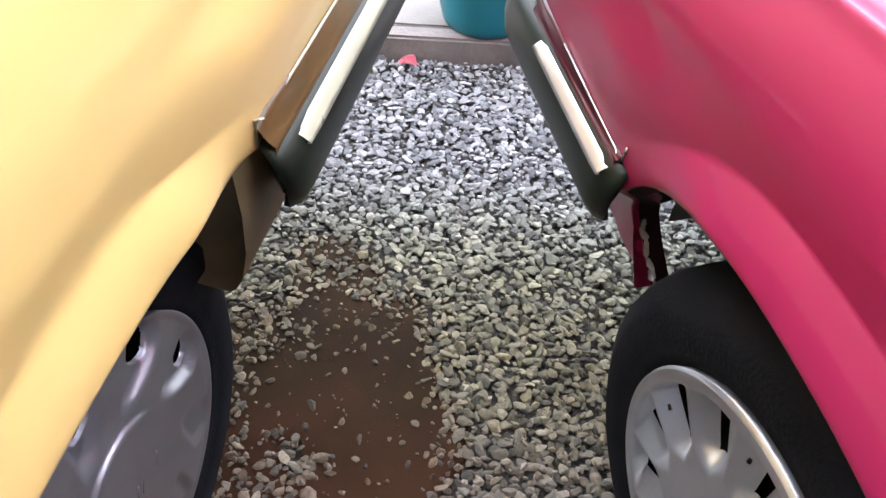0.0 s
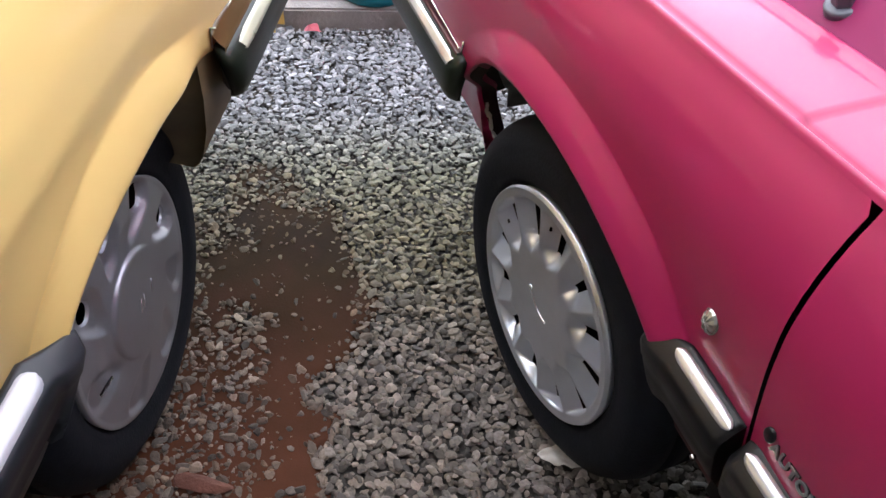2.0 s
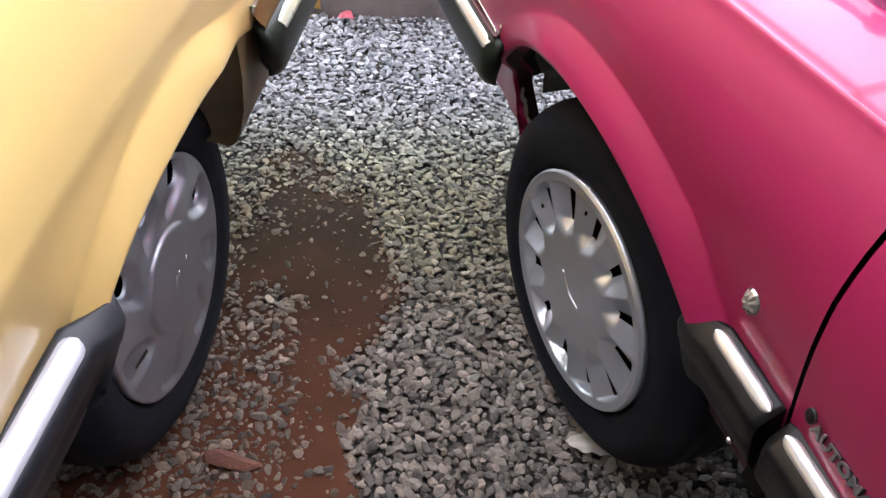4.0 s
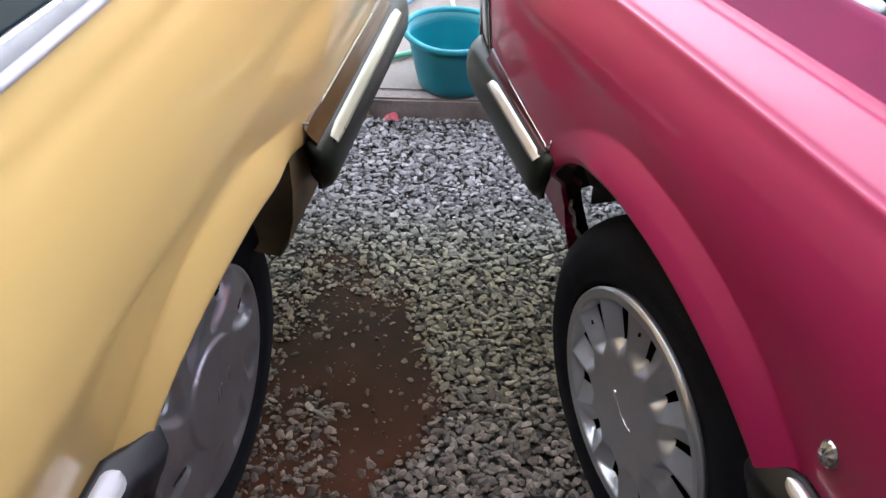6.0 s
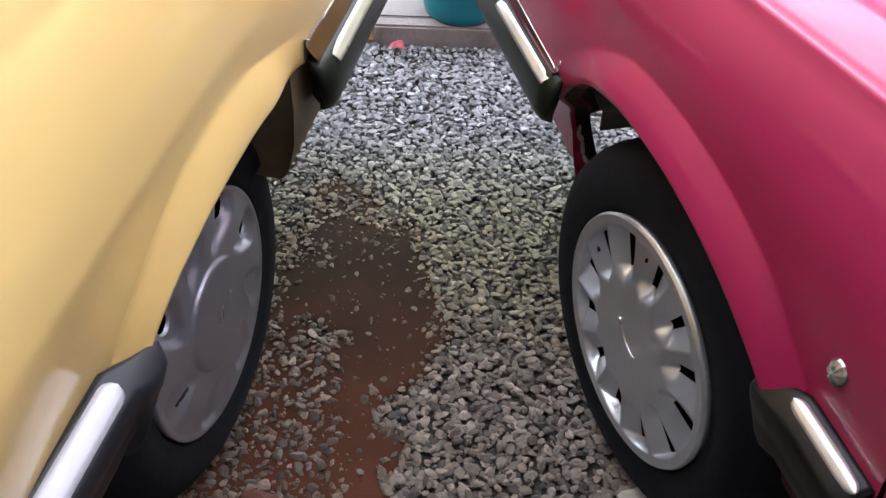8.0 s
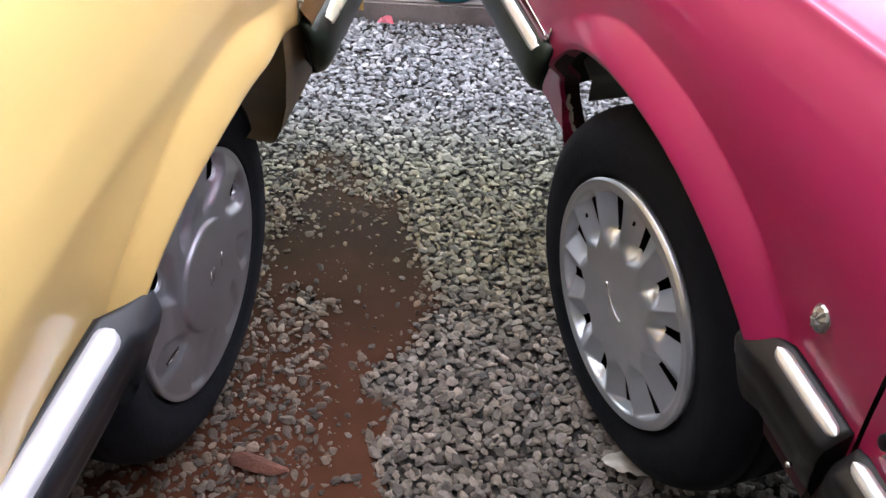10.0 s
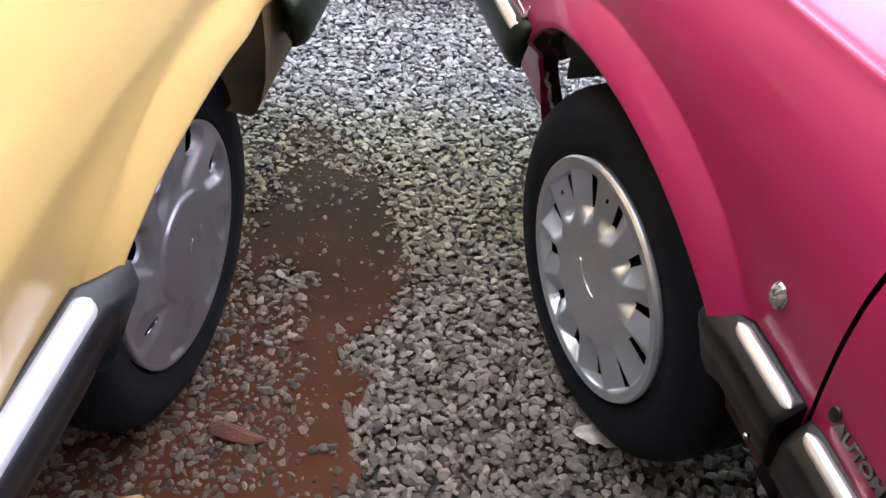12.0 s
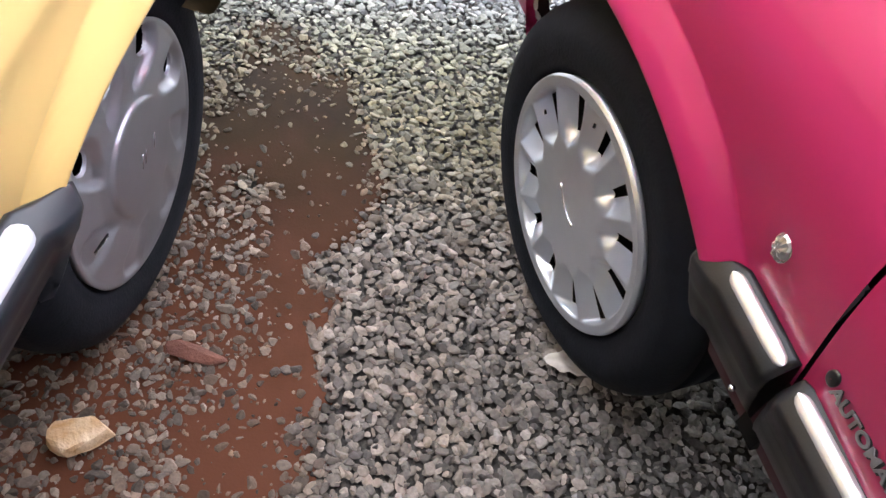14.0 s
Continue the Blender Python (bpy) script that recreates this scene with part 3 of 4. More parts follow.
M_CLEAR = varied(mat("clear_plastic_cover", (0.2, 0.19, 0.22), 0.12, 0.0, 0.6), 22, (0.1, 0.09, 0.11), (0.34, 0.32, 0.36), rough=(0.06, 0.2))
bm = bmesh.new()
box(bm, (-1.30, -0.52, 0.42), (-0.15, 0.69, 0.48), 0.005)
box(bm, (-1.30, -0.56, 0.42), (-0.16, -0.50, 0.83), 0.005)
box(bm, (-1.36, -0.52, 0.42), (-1.28, 0.69, 0.82), 0.005)
box(bm, (-1.30, 0.62, 0.42), (-0.19, 0.68, 0.745), 0.005)
part("engine_bay", bm, M_OIL, red, "dark oily engine bay")
bm = bmesh.new()
box(bm, (-0.95, -0.30, 0.46), (-0.56, 0.50, 0.64), 0.03)
box(bm, (-0.88, -0.22, 0.62), (-0.66, 0.44, 0.69), 0.02)
for y in (-0.12, 0.0, 0.12, 0.24, 0.36):
    box(bm, (-0.66, y - 0.022, 0.60), (-0.53, y + 0.022, 0.65), 0.012)
part("engine_block", bm, M_OIL, red)
bm = bmesh.new()
tube(bm, [(-0.319, 0.359, 0.684), (-0.323, 0.356, 0.691), (-0.326, 0.353, 0.695), (-0.330, 0.350, 0.698), (-0.334, 0.347, 0.700), (-0.348, 0.336, 0.702), (-0.362, 0.322, 0.702), (-0.367, 0.316, 0.702)],
     [0.012, 0.024, 0.027, 0.027, 0.0245, 0.026, 0.0265, 0.0235], 28)
tube(bm, [(-0.375, 0.297, 0.702), (-0.378, 0.292, 0.703), (-0.387, 0.278, 0.704), (-0.394, 0.270, 0.704), (-0.400, 0.266, 0.703), (-0.410, 0.260, 0.700), (-0.418, 0.255, 0.695), (-0.421, 0.252, 0.690)],
     [0.0215, 0.0245, 0.0250, 0.0235, 0.0245, 0.0215, 0.015, 0.006], 28)
elbow = part("intake_elbow", bm, M_ALU, red, "bright cast alloy intake elbow")
bm = bmesh.new()
tube(bm, [(-0.365, 0.318, 0.702), (-0.369, 0.311, 0.702), (-0.376, 0.297, 0.702), (-0.380, 0.290, 0.703)], [0.0225, 0.0228, 0.0225, 0.0205], 24)
tube(bm, [(-0.380, 0.312, 0.704), (-0.383, 0.304, 0.714), (-0.381, 0.296, 0.724), (-0.379, 0.290, 0.731), (-0.377, 0.287, 0.736)], [0.016, 0.0160, 0.0155, 0.0130, 0.006], 24)
part("cuff", bm, M_CUFF, elbow, "smooth grey rubber cuff")
bm = bmesh.new()
tube(bm, [(-0.366, 0.268, 0.695), (-0.375, 0.258, 0.702), (-0.381, 0.247, 0.705), (-0.384, 0.234, 0.708)], [0.010, 0.0115, 0.0110, 0.0085], 16)
tube(bm, [(-0.372, 0.232, 0.690), (-0.395, 0.210, 0.690), (-0.430, 0.180, 0.692)], [0.012, 0.017, 0.014], 14)
part("outlet_stub", bm, M_CUFF, elbow)
bm = bmesh.new()
tube(bm, [(-0.318, 0.309, 0.738), (-0.329, 0.302, 0.750), (-0.340, 0.297, 0.757), (-0.350, 0.288, 0.760), (-0.346, 0.275, 0.757), (-0.336, 0.272, 0.752)], [0.005, 0.008, 0.0095, 0.008, 0.007, 0.004], 10)
tube(bm, [(-0.352, 0.294, 0.755), (-0.360, 0.287, 0.765), (-0.364, 0.280, 0.762), (-0.360, 0.272, 0.755)], [0.004, 0.006, 0.005, 0.003], 9)
tube(bm, [(-0.300, 0.322, 0.726), (-0.312, 0.312, 0.737), (-0.322, 0.305, 0.744)], 0.003, 8)
part("throttle_linkage", bm, M_BLK, red, "glossy black throttle linkage")
bm = bmesh.new()
for x, y, z in ((-0.336, 0.294, 0.766), (-0.358, 0.281, 0.770), (-0.343, 0.272, 0.760)):
    tube(bm, [(x, y, z - 0.004), (x, y, z), (x - 0.001, y, z + 0.0015)], [0.0030, 0.0030, 0.0015], 8)
part("bolt_head", bm, M_CHROME, red)
bm = bmesh.new()
pts = [Vector((-0.395 - 0.105 * q, 0.236 - 0.034 * q * q, 0.700 + 0.018 * math.sin(math.pi * min(1.0, q * 1.6) * 0.5))) for q in np.linspace(0, 1, 96)]
tube(bm, pts, [0.0150 + 0.0011 * math.sin(k * 1.57) for k in range(96)], 16)
part("ribbed_hose", bm, M_BLK, red, "black ribbed rubber hose")
bm = bmesh.new()
tube(bm, [(-0.485, 0.262, 0.68), (-0.480, 0.256, 0.715), (-0.476, 0.251, 0.732), (-0.470, 0.246, 0.748), (-0.466, 0.243, 0.754)], [0.024, 0.022, 0.0185, 0.010, 0.004], 18)
part("distributor_cap", bm, M_OIL, red, "dull black cap")
bm = bmesh.new()
box(bm, (-0.430, -0.10, 0.70), (-0.285, 0.086, 0.797), 0.012)
part("battery", bm, M_MILK, red, "milky plastic battery case")
bm = bmesh.new()
box(bm, (-0.284, -0.12, 0.772), (-0.262, 0.045, 0.798), 0.006)
box(bm, (-0.292, -0.12, 0.797), (-0.266, 0.040, 0.806), 0.003)
box(bm, (-0.272, 0.036, 0.778), (-0.254, 0.050, 0.800), 0.005)
part("battery_clamp", bm, M_CLEAR, red, "clear plastic bar along the battery")
bm = bmesh.new()
tube(bm, [(-0.350, 0.165, 0.705), (-0.354, 0.158, 0.722), (-0.366, 0.155, 0.729), (-0.380, 0.152, 0.732)], [0.016, 0.014, 0.012, 0.008], 18)
part("connector", bm, M_MILK, red)
for pts, r, m in (
        ([(-0.462, 0.262, 0.785), (-0.458, 0.245, 0.782), (-0.447, 0.210, 0.770), (-0.435, 0.162, 0.755), (-0.42, 0.12, 0.74)], 0.0013, M_CUFF),
        ([(-0.471, 0.326, 0.71), (-0.44, 0.29, 0.725), (-0.41, 0.25, 0.722), (-0.398, 0.235, 0.712)], 0.0011, M_BLK),
        ([(-0.395, 0.172, 0.70), (-0.388, 0.178, 0.745), (-0.384, 0.176, 0.768), (-0.374, 0.165, 0.774), (-0.372, 0.156, 0.765), (-0.38, 0.155, 0.757)], 0.0042, M_BLK),
        ([(-0.30, 0.40, 0.66), (-0.36, 0.39, 0.70), (-0.44, 0.38, 0.70), (-0.55, 0.40, 0.66)], 0.006, M_BLK),
        ([(-0.335, 0.10, 0.76), (-0.36, 0.13, 0.775), (-0.40, 0.16, 0.775), (-0.46, 0.17, 0.76)], 0.0020, M_CUFF)):
    bm = bmesh.new()
    tube(bm, pts, r, 8)
    part("cable", bm, m, red, "thin cable")
bolt = new("ledge_bolt")
bolt.parent = red
bolt.matrix_local = pose(-0.108, -0.186, 0.842, 0, 24, 12)
bolt["label"] = "zinc-plated hexagon bolt with a washer"
bm = bmesh.new()
tube(bm, [(0, 0, -0.006), (0, 0, 0.0012), (0, 0, 0.0026)], [0.0165, 0.0165, 0.0140], 24)
part("washer", bm, M_CUFF, bolt)
bm = bmesh.new()
tube(bm, [(0, 0, 0.002), (0, 0, 0.0155)], [0.0108, 0.0108], 6)
bmesh.ops.bevel(bm, geom=bm.edges[:], offset=0.0009, segments=1, affect='EDGES')
tube(bm, [(0, 0, 0.0150), (0, 0, 0.0168), (0, 0, 0.0172)], [0.0098, 0.0086, 0.004], 18)
part("head", bm, M_CUFF, bolt, smooth=False)

# valance is body-coloured; brown in place of yellow carries its shade
M_VAL = varied(mat("shaded_valance", (0.16, 0.115, 0.055), 0.6), 12, (0.12, 0.085, 0.04), (0.2, 0.145, 0.07))
# ---- yellow car, its tail towards the slab ----
yel = tagged(car_empty("car", -0.218, 0.568, math.degrees(-0.157), False), "mustard yellow hatchback with dark grey bumper and pale strips", "car")
bm = bmesh.new()
side_panel(bm, YEL_ARCH, -1.6, 0.74, 0.47, 0.475, 0.92, yel_out, radians(44), radians(139), 0.062)
part("quarter_panel", bm, M_YEL, yel)
bm = bmesh.new()
sheet(bm, np.linspace(-1.6, -0.285, 20), lambda y: [(x, y, z) for x, z in ((0.060, 0.49), (0.054, 0.44), (0.035, 0.38), (0.01, 0.33), (-0.03, 0.30), (-0.1, 0.295))])
part("rocker_panel", bm, M_BLK, yel, "black lower sill")
bm = bmesh.new()
sheet(bm, np.linspace(-0.03, 0.72, 20), lambda y: [(yel_out(y, 0.92) - 0.35 * (z - 0.92), y - (0.62 if y < 0.1 else 0.62 + 0.5 * (y - 0.1)) * (z - 0.92), z) for z in np.linspace(0.92, 1.36, 10)])
part("rear_pillar", bm, M_YEL, yel)
bm = bmesh.new()
sheet(bm, [-1.6, -1.0, -0.5, -0.3] + list(np.linspace(-0.26, -0.035, 10)), lambda y: [(0.0595 + 0.011 * smooth(y, -0.26, -0.06) - 0.35 * (z - 0.92), y - (0.62 * (z - 0.9) if y > -0.1 else 0), z) for z in np.linspace(0.9, 1.36, 4)])
part("window_glass", bm, M_GLASS, yel, "dark side window glass")
bm = bmesh.new()
sheet(bm, np.linspace(-1.6, -0.04, 14), lambda y: [(0.076, y, 0.912), (0.0885, y, 0.916), (0.0895, y, 0.919), (0.087, y, 0.9225), (0.0825, y, 0.9235)])
part("window_sill", bm, M_WHITE, yel, "pale bright window sill strip")
bm = bmesh.new()
sheet(bm, np.linspace(-1.6, -0.045, 14), lambda y: [(0.0825, y, 0.9234), (0.079, y, 0.9215), (0.068 + 0.009 * smooth(y, -0.26, -0.06), y, 0.9225), (0.0635 + 0.011 * smooth(y, -0.26, -0.06), y, 0.926)])
part("window_channel", bm, M_CHAN, yel, "grey metal window channel")
bm = bmesh.new()
sheet(bm, np.linspace(-1.6, -0.05, 14), lambda y: [(x + 0.011 * smooth(y, -0.26, -0.06), y, z) for x, z in ((0.0637, 0.926), (0.063, 0.9285), (0.061, 0.9295), (0.0585, 0.928), (0.058, 0.925))])
part("window_trim", bm, M_CHROME, yel, "bright thin window trim")
bm = bmesh.new()
tube(bm, [(0.0832, -0.032, 0.9035), (0.0828, -0.033, 0.905), (0.08, -0.042, 0.92), (0.07, -0.07, 0.965), (0.05, -0.106, 1.02), (-0.02, -0.22, 1.2), (-0.075, -0.31, 1.34)], [0.004, 0.0068, 0.0078, 0.0078, 0.0078, 0.0078, 0.0078], 14)
part("window_frame", bm, M_WHITE, yel, "pale metal window frame")
bumper(yel, 0.122, 0.20, 0.795, 0.08, [(-0.07, 0.561), (-0.018, 0.564), (-0.010, 0.563), (-0.003, 0.559), (0.004, 0.550), (0.009, 0.538), (0.011, 0.518), (0.009, 0.496), (0.001, 0.478), (-0.012, 0.470), (-0.07, 0.467)],
       M_CREAM, 0.245, 0.67, 0.552, "dark grey wrap-round rear bumper", 0.0072)
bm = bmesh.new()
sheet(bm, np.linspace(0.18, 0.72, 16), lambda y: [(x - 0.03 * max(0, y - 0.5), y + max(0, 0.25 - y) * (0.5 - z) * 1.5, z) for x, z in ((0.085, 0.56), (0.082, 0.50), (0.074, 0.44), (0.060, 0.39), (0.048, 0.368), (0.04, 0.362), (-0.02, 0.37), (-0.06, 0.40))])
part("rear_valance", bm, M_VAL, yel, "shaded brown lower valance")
moulding(yel, 0.068, -1.6, -0.234, M_WHITE, -1.59, -0.303, "pale strip", -0.059, -0.03, 1.0, 0.066, 0.03, 0.7, 0.014)
# brown band with a cream line imitates the rear bumper mirrored in yellow paint
M_BROWN_REFLECTION = varied(mat("brown_reflection", (0.115, 0.07, 0.026), 0.3, 0.0, 0.4, 0.3), 9, (0.095, 0.057, 0.02), (0.14, 0.086, 0.033))
bumper_filler(yel, yel_out, [(0.208, 0.552, 0.588), (0.222, 0.545, 0.595), (0.30, 0.545, 0.595), (0.45, 0.545, 0.594), (0.66, 0.545, 0.590)], [(0.211, 0.564), (0.206, 0.597), (0.222, 0.588), (0.30, 0.5955), (0.45, 0.595), (0.56, 0.593)], M_BROWN_REFLECTION, M_CREAM, "brown band built as the bumper reflected in the paint", (0.1140, 0.5675))
wheel = new("wheel")
wheel.parent = yel
wheel.matrix_local = pose(-0.008, 0, 0.272)
tyre_part(wheel)
swirl_cap(wheel)


# ---- the rest of both cars: far sides, cabins and ends ----
def cabin(parent, paint, base, roof, tail, z0=0.85, z1=1.36, x0=0.03, width=1.55):
    """base and roof: (rear, front) along the car at the waist and at the roof."""
    bm = bmesh.new()
    xi, xo = x0 - 0.15, x0 - width + 0.15
    corners = [[(x0 - 0.02, base[0], z0), (x0 - 0.02, base[1], z0), (x0 - width, base[1], z0), (x0 - width, base[0], z0)],
               [(xi, roof[0], z1), (xi, roof[1], z1), (xo, roof[1], z1), (xo, roof[0], z1)]]
    vs = grid(bm, corners, closed=True)
    bm.faces.new(vs[1])
    bmesh.ops.bevel(bm, geom=bm.edges[:], offset=0.03, segments=2, affect='EDGES')
    part("cabin", bm, M_GLASS, parent, "dark tinted glass cabin")
    bm = bmesh.new()
    box(bm, (xo, min(roof), z1 - 0.01), (xi, max(roof), z1 + 0.03), 0.02)
    part("roof", bm, paint, parent)
    bm = bmesh.new()
    box(bm, (x0 - width, tail[0], 0.3), (x0 - width + 0.03, tail[1], z0), 0.01)
    part("far_side", bm, paint, parent)


cabin(red, M_RED, (-2.75, -0.58), (-2.4, -1.05), (-3.0, 0.68), 0.84, 1.36, 0.02)
bm = bmesh.new()
sheet(bm, np.linspace(-3.0, -1.505, 10), lambda y: [(red_out(y, z), y, z) for z in np.linspace(0.36, 0.811, 20)])
part("rear_side", wedge(bm), M_RED, red)
bm = bmesh.new()
box(bm, (-1.53, -3.04, 0.3), (0.04, -2.98, 0.84), 0.02)
box(bm, (-1.53, -3.0, 0.82), (0.02, -2.7, 0.85), 0.01)
part("tail_panel", bm, M_RED, red)
cabin(yel, M_YEL, (-1.9, 0.66), (-1.45, 0.2), (-3.0, 0.70), 0.925, 1.38, 0.05)
bm = bmesh.new()
sheet(bm, np.linspace(-3.0, -1.61, 8), lambda y: [(yel_out(y, z), y, z) for z in np.linspace(0.36, 0.92, 20)])
part("front_side", bm, M_YEL, yel)
bm = bmesh.new()
box(bm, (-1.5, 0.66, 0.3), (0.06, 0.70, 0.94), 0.02)
part("tailgate", bm, M_YEL, yel)
bm = bmesh.new()
box(bm, (-1.5, -3.0, 0.86), (0.06, -1.85, 0.92), 0.02)
part("bonnet", bm, M_YEL, yel)

bm = bmesh.new()
box(bm, (-1.5, -3.02, 0.3), (0.06, -2.97, 0.90), 0.02)
part("front_panel", bm, M_YEL, yel)
for car, y0, y1 in ((red, -3.02, -3.12), (yel, -3.0, -3.1)):
    bm = bmesh.new()
    box(bm, (-1.52, min(y0, y1), 0.42), (0.06, max(y0, y1), 0.54), 0.03)
    part("far_bumper", bm, M_BUMP, car)
for car, base in ((red, -2.3), (yel, -2.35)):
    for x, y, turn in ((0.0, base, 0), (-1.46, base, 180), (-1.46, 0.0, 180)):
        wheel = new("wheel")
        wheel.parent = car
        wheel.matrix_local = pose(x, y, 0.272, 0, 0, turn)
        tyre_part(wheel)
        bm = bmesh.new()
        spin(bm, [(0.002, 0.016), (0.09, 0.014), (0.10, 0.009), (0.15, 0.006), (0.172, 0.008), (0.178, -0.008)], 40)
        part("wheel_cover", bm, M_SILV if car == red else M_GREY, wheel)


# ---- wheel wells, undersides ----
def liner(parent, a, out, th0, th1):
    bm = bmesh.new()
    lines = []
    for th in np.linspace(th0, th1, 40):
        y, z = arch_point(a, th)
        x = out(y, z)
        lines.append([(x - 0.034, y, z), (x - 0.08, a["y"] + (y - a["y"]) * 1.02, a["z"] + (z - a["z"]) * 1.02), (x - 0.32, y, z - 0.01)])
    grid(bm, lines)
    return part("wheel_well", bm, M_DARK, parent, "dark dusty wheel well")


liner(red, RED_ARCH, red_out, radians(26), radians(150))


def red_front_edge(q):
    """The front edge of the red car's wheel opening, from its lower end (0) up to the bumper (1)."""
    y, z = arch_point(RED_ARCH, radians(27))
    if q < 0.6:
        d = 1 - q / 0.6
        return y - 0.046 * d ** 1.6, z + (0.32 - z) * d
    return arch_point(RED_ARCH, radians(27 + 19 * (q - 0.6) / 0.4))


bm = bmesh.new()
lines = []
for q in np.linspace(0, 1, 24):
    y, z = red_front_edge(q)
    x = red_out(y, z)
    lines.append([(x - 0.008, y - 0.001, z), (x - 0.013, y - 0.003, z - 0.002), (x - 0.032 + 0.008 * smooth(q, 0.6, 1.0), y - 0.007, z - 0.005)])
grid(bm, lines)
# shadow inside the opening is put into this near-black red
part("arch_flange", bm, varied(mat("shaded_flange", (0.02, 0.006, 0.009), 0.7, spec=0.15), 12, (0.015, 0.005, 0.007), (0.026, 0.008, 0.012)), red, "inner edge of the wheel opening, red darkened for its shadow")
bm = bmesh.new()
lines = []
for th in np.linspace(radians(18), radians(70), 24):
    y, z = arch_point(RED_ARCH, th)
    x = red_out(y, z) - 0.055
    k = 1 - 0.07 * math.sin((th - 0.31) / 0.91 * math.pi)
    lines.append([(x, y, z), (x - 0.004, RED_ARCH["y"] + (y - RED_ARCH["y"]) * k, RED_ARCH["z"] + (z - RED_ARCH["z"]) * k), (x - 0.10, RED_ARCH["y"] + (y - RED_ARCH["y"]) * k, RED_ARCH["z"] + (z - RED_ARCH["z"]) * k)])
grid(bm, lines)
part("splash_liner", bm, varied(mat("splash_plastic", (0.035, 0.036, 0.038), 0.6, spec=0.3), 14, (0.027, 0.028, 0.03), (0.043, 0.044, 0.046)), red, "dark grey splash liner")
liner(yel, YEL_ARCH, yel_out, radians(44), radians(150))
for c in (red, yel):
    bm = bmesh.new()
    box(bm, (-1.4, -1.45, 0.22), (-0.4, 0.55, 0.27), 0.01)
    box(bm, (-1.3, -0.33, 0.22), (-0.32, 0.3, 0.5), 0.01)
    part("underbody", bm, M_DARK, c)

# bare chips along the edge of the red valance
M_CHIP = mat("bare_primer", (0.5, 0.48, 0.47), 0.6)
bm = bmesh.new()
chips = np.random.default_rng(12)
for k in range(14):
    q = 0.02 + 0.5 * (k % 7 + chips.uniform(-0.3, 0.3)) / 7
    y, z = red_front_edge(max(0.0, q))
    y2, z2 = red_front_edge(max(0.0, q) + 0.01)
    along = Vector((0, y2 - y, z2 - z)).normalized()
    across = Vector((-0.82, -0.5, -0.28)).normalized()
    mid = Vector((red_out(y, z) - 0.0085 - chips.uniform(0, 0.004), y - 0.0028, z - 0.001))
    flake = [mid + along * (0.0085 * chips.uniform(0.5, 1.15) * math.cos(a)) + across * (0.0052 * chips.uniform(0.4, 1.1) * math.sin(a)) for a in np.linspace(0, 2 * math.pi, 8, endpoint=False)]
    top = [bm.verts.new(p) for p in flake]
    low = [bm.verts.new(p + along.cross(across) * 0.0015) for p in flake]
    bm.faces.new(top)
    for a in range(8):
        bm.faces.new((top[a], top[(a + 1) % 8], low[(a + 1) % 8], low[a]))
part("worn_edge", bm, M_CHIP, red, "chipped pale edge where the paint is gone")["kind"] = "stuff"

# ---- ground ----
M_SOIL = varied(mat("gravelly_earth", (0.12, 0.1, 0.085), 0.85), 55, (0.024, 0.020, 0.017), (0.085, 0.074, 0.063), bump=0.6, bump_scale=90)
bm = bmesh.new()
bmesh.ops.create_grid(bm, x_segments=4, y_segments=4, size=80)
bmesh.ops.translate(bm, verts=bm.verts[:], vec=(0, 0, -0.010))
tagged(part("ground", bm, M_SOIL), "brown wet earth under the gravel", "ground", kind="structure")

CORE = [(-0.03, 0.84, 0.125), (-0.12, 0.88, 0.10), (0.03, 0.78, 0.085), (-0.01, 0.70, 0.09), (-0.04, 0.62, 0.05), (-0.02, 0.52, 0.05),
        (-0.015, 0.44, 0.05), (-0.03, 0.37, 0.06), (-0.10, 1.0, 0.06), (-0.07, 0.95, 0.08), (-0.05, 0.28, 0.08), (-0.06, 1.02, 0.05)]
MIXED = [(-0.32, 0.22, 0.22), (-0.2, 0.93, 0.10), (-0.13, 1.13, 0.07), (-0.16, 0.84, 0.1), (-0.13, 0.62, 0.14), (-0.12, 0.48, 0.13), (-0.2, 0.3, 0.2), (-0.2, 0.75, 0.1), (-0.1, 1.06, 0.08), (-0.02, 1.0, 0.08)]


def inside(spots, x, y):
    """Depth inside a group of round spots with an uneven edge; negative outside."""
    w = 0.035 * noise.noise((x * 14, y * 14, 0.3)) + 0.018 * noise.noise((x * 42, y * 42, 1.7))
    return max(r - math.hypot(x - cx, y - cy) for cx, cy, r in spots) + w


# muddy water: only where the spots reach, with an uneven edge
M_MUD = varied(mat("wet_mud", (0.028, 0.012, 0.006), 0.8, spec=0.06), 4.5, (0.013, 0.007, 0.003), (0.040, 0.022, 0.0095), bump=0.06, bump_scale=300, rough=(0.5, 0.85))
nt = M_MUD.node_tree
bs = nt.nodes["Principled BSDF"]
brown = bs.inputs["Base Color"].links[0].from_socket
tc = nt.nodes.new("ShaderNodeTexCoord")
sp = nt.nodes.new("ShaderNodeSeparateXYZ")
nt.links.new(tc.outputs["Object"], sp.inputs[0])
nz = nt.nodes.new("ShaderNodeTexNoise")
nz.inputs["Scale"].default_value, nz.inputs["Detail"].default_value = 9, 4
nt.links.new(tc.outputs["Object"], nz.inputs["Vector"])
ad = nt.nodes.new("ShaderNodeMath")
ad.operation = 'MULTIPLY_ADD'
ad.inputs[1].default_value = 0.45
nt.links.new(nz.outputs["Fac"], ad.inputs[0])
nt.links.new(sp.outputs["Y"], ad.inputs[2])
mr = nt.nodes.new("ShaderNodeMapRange")
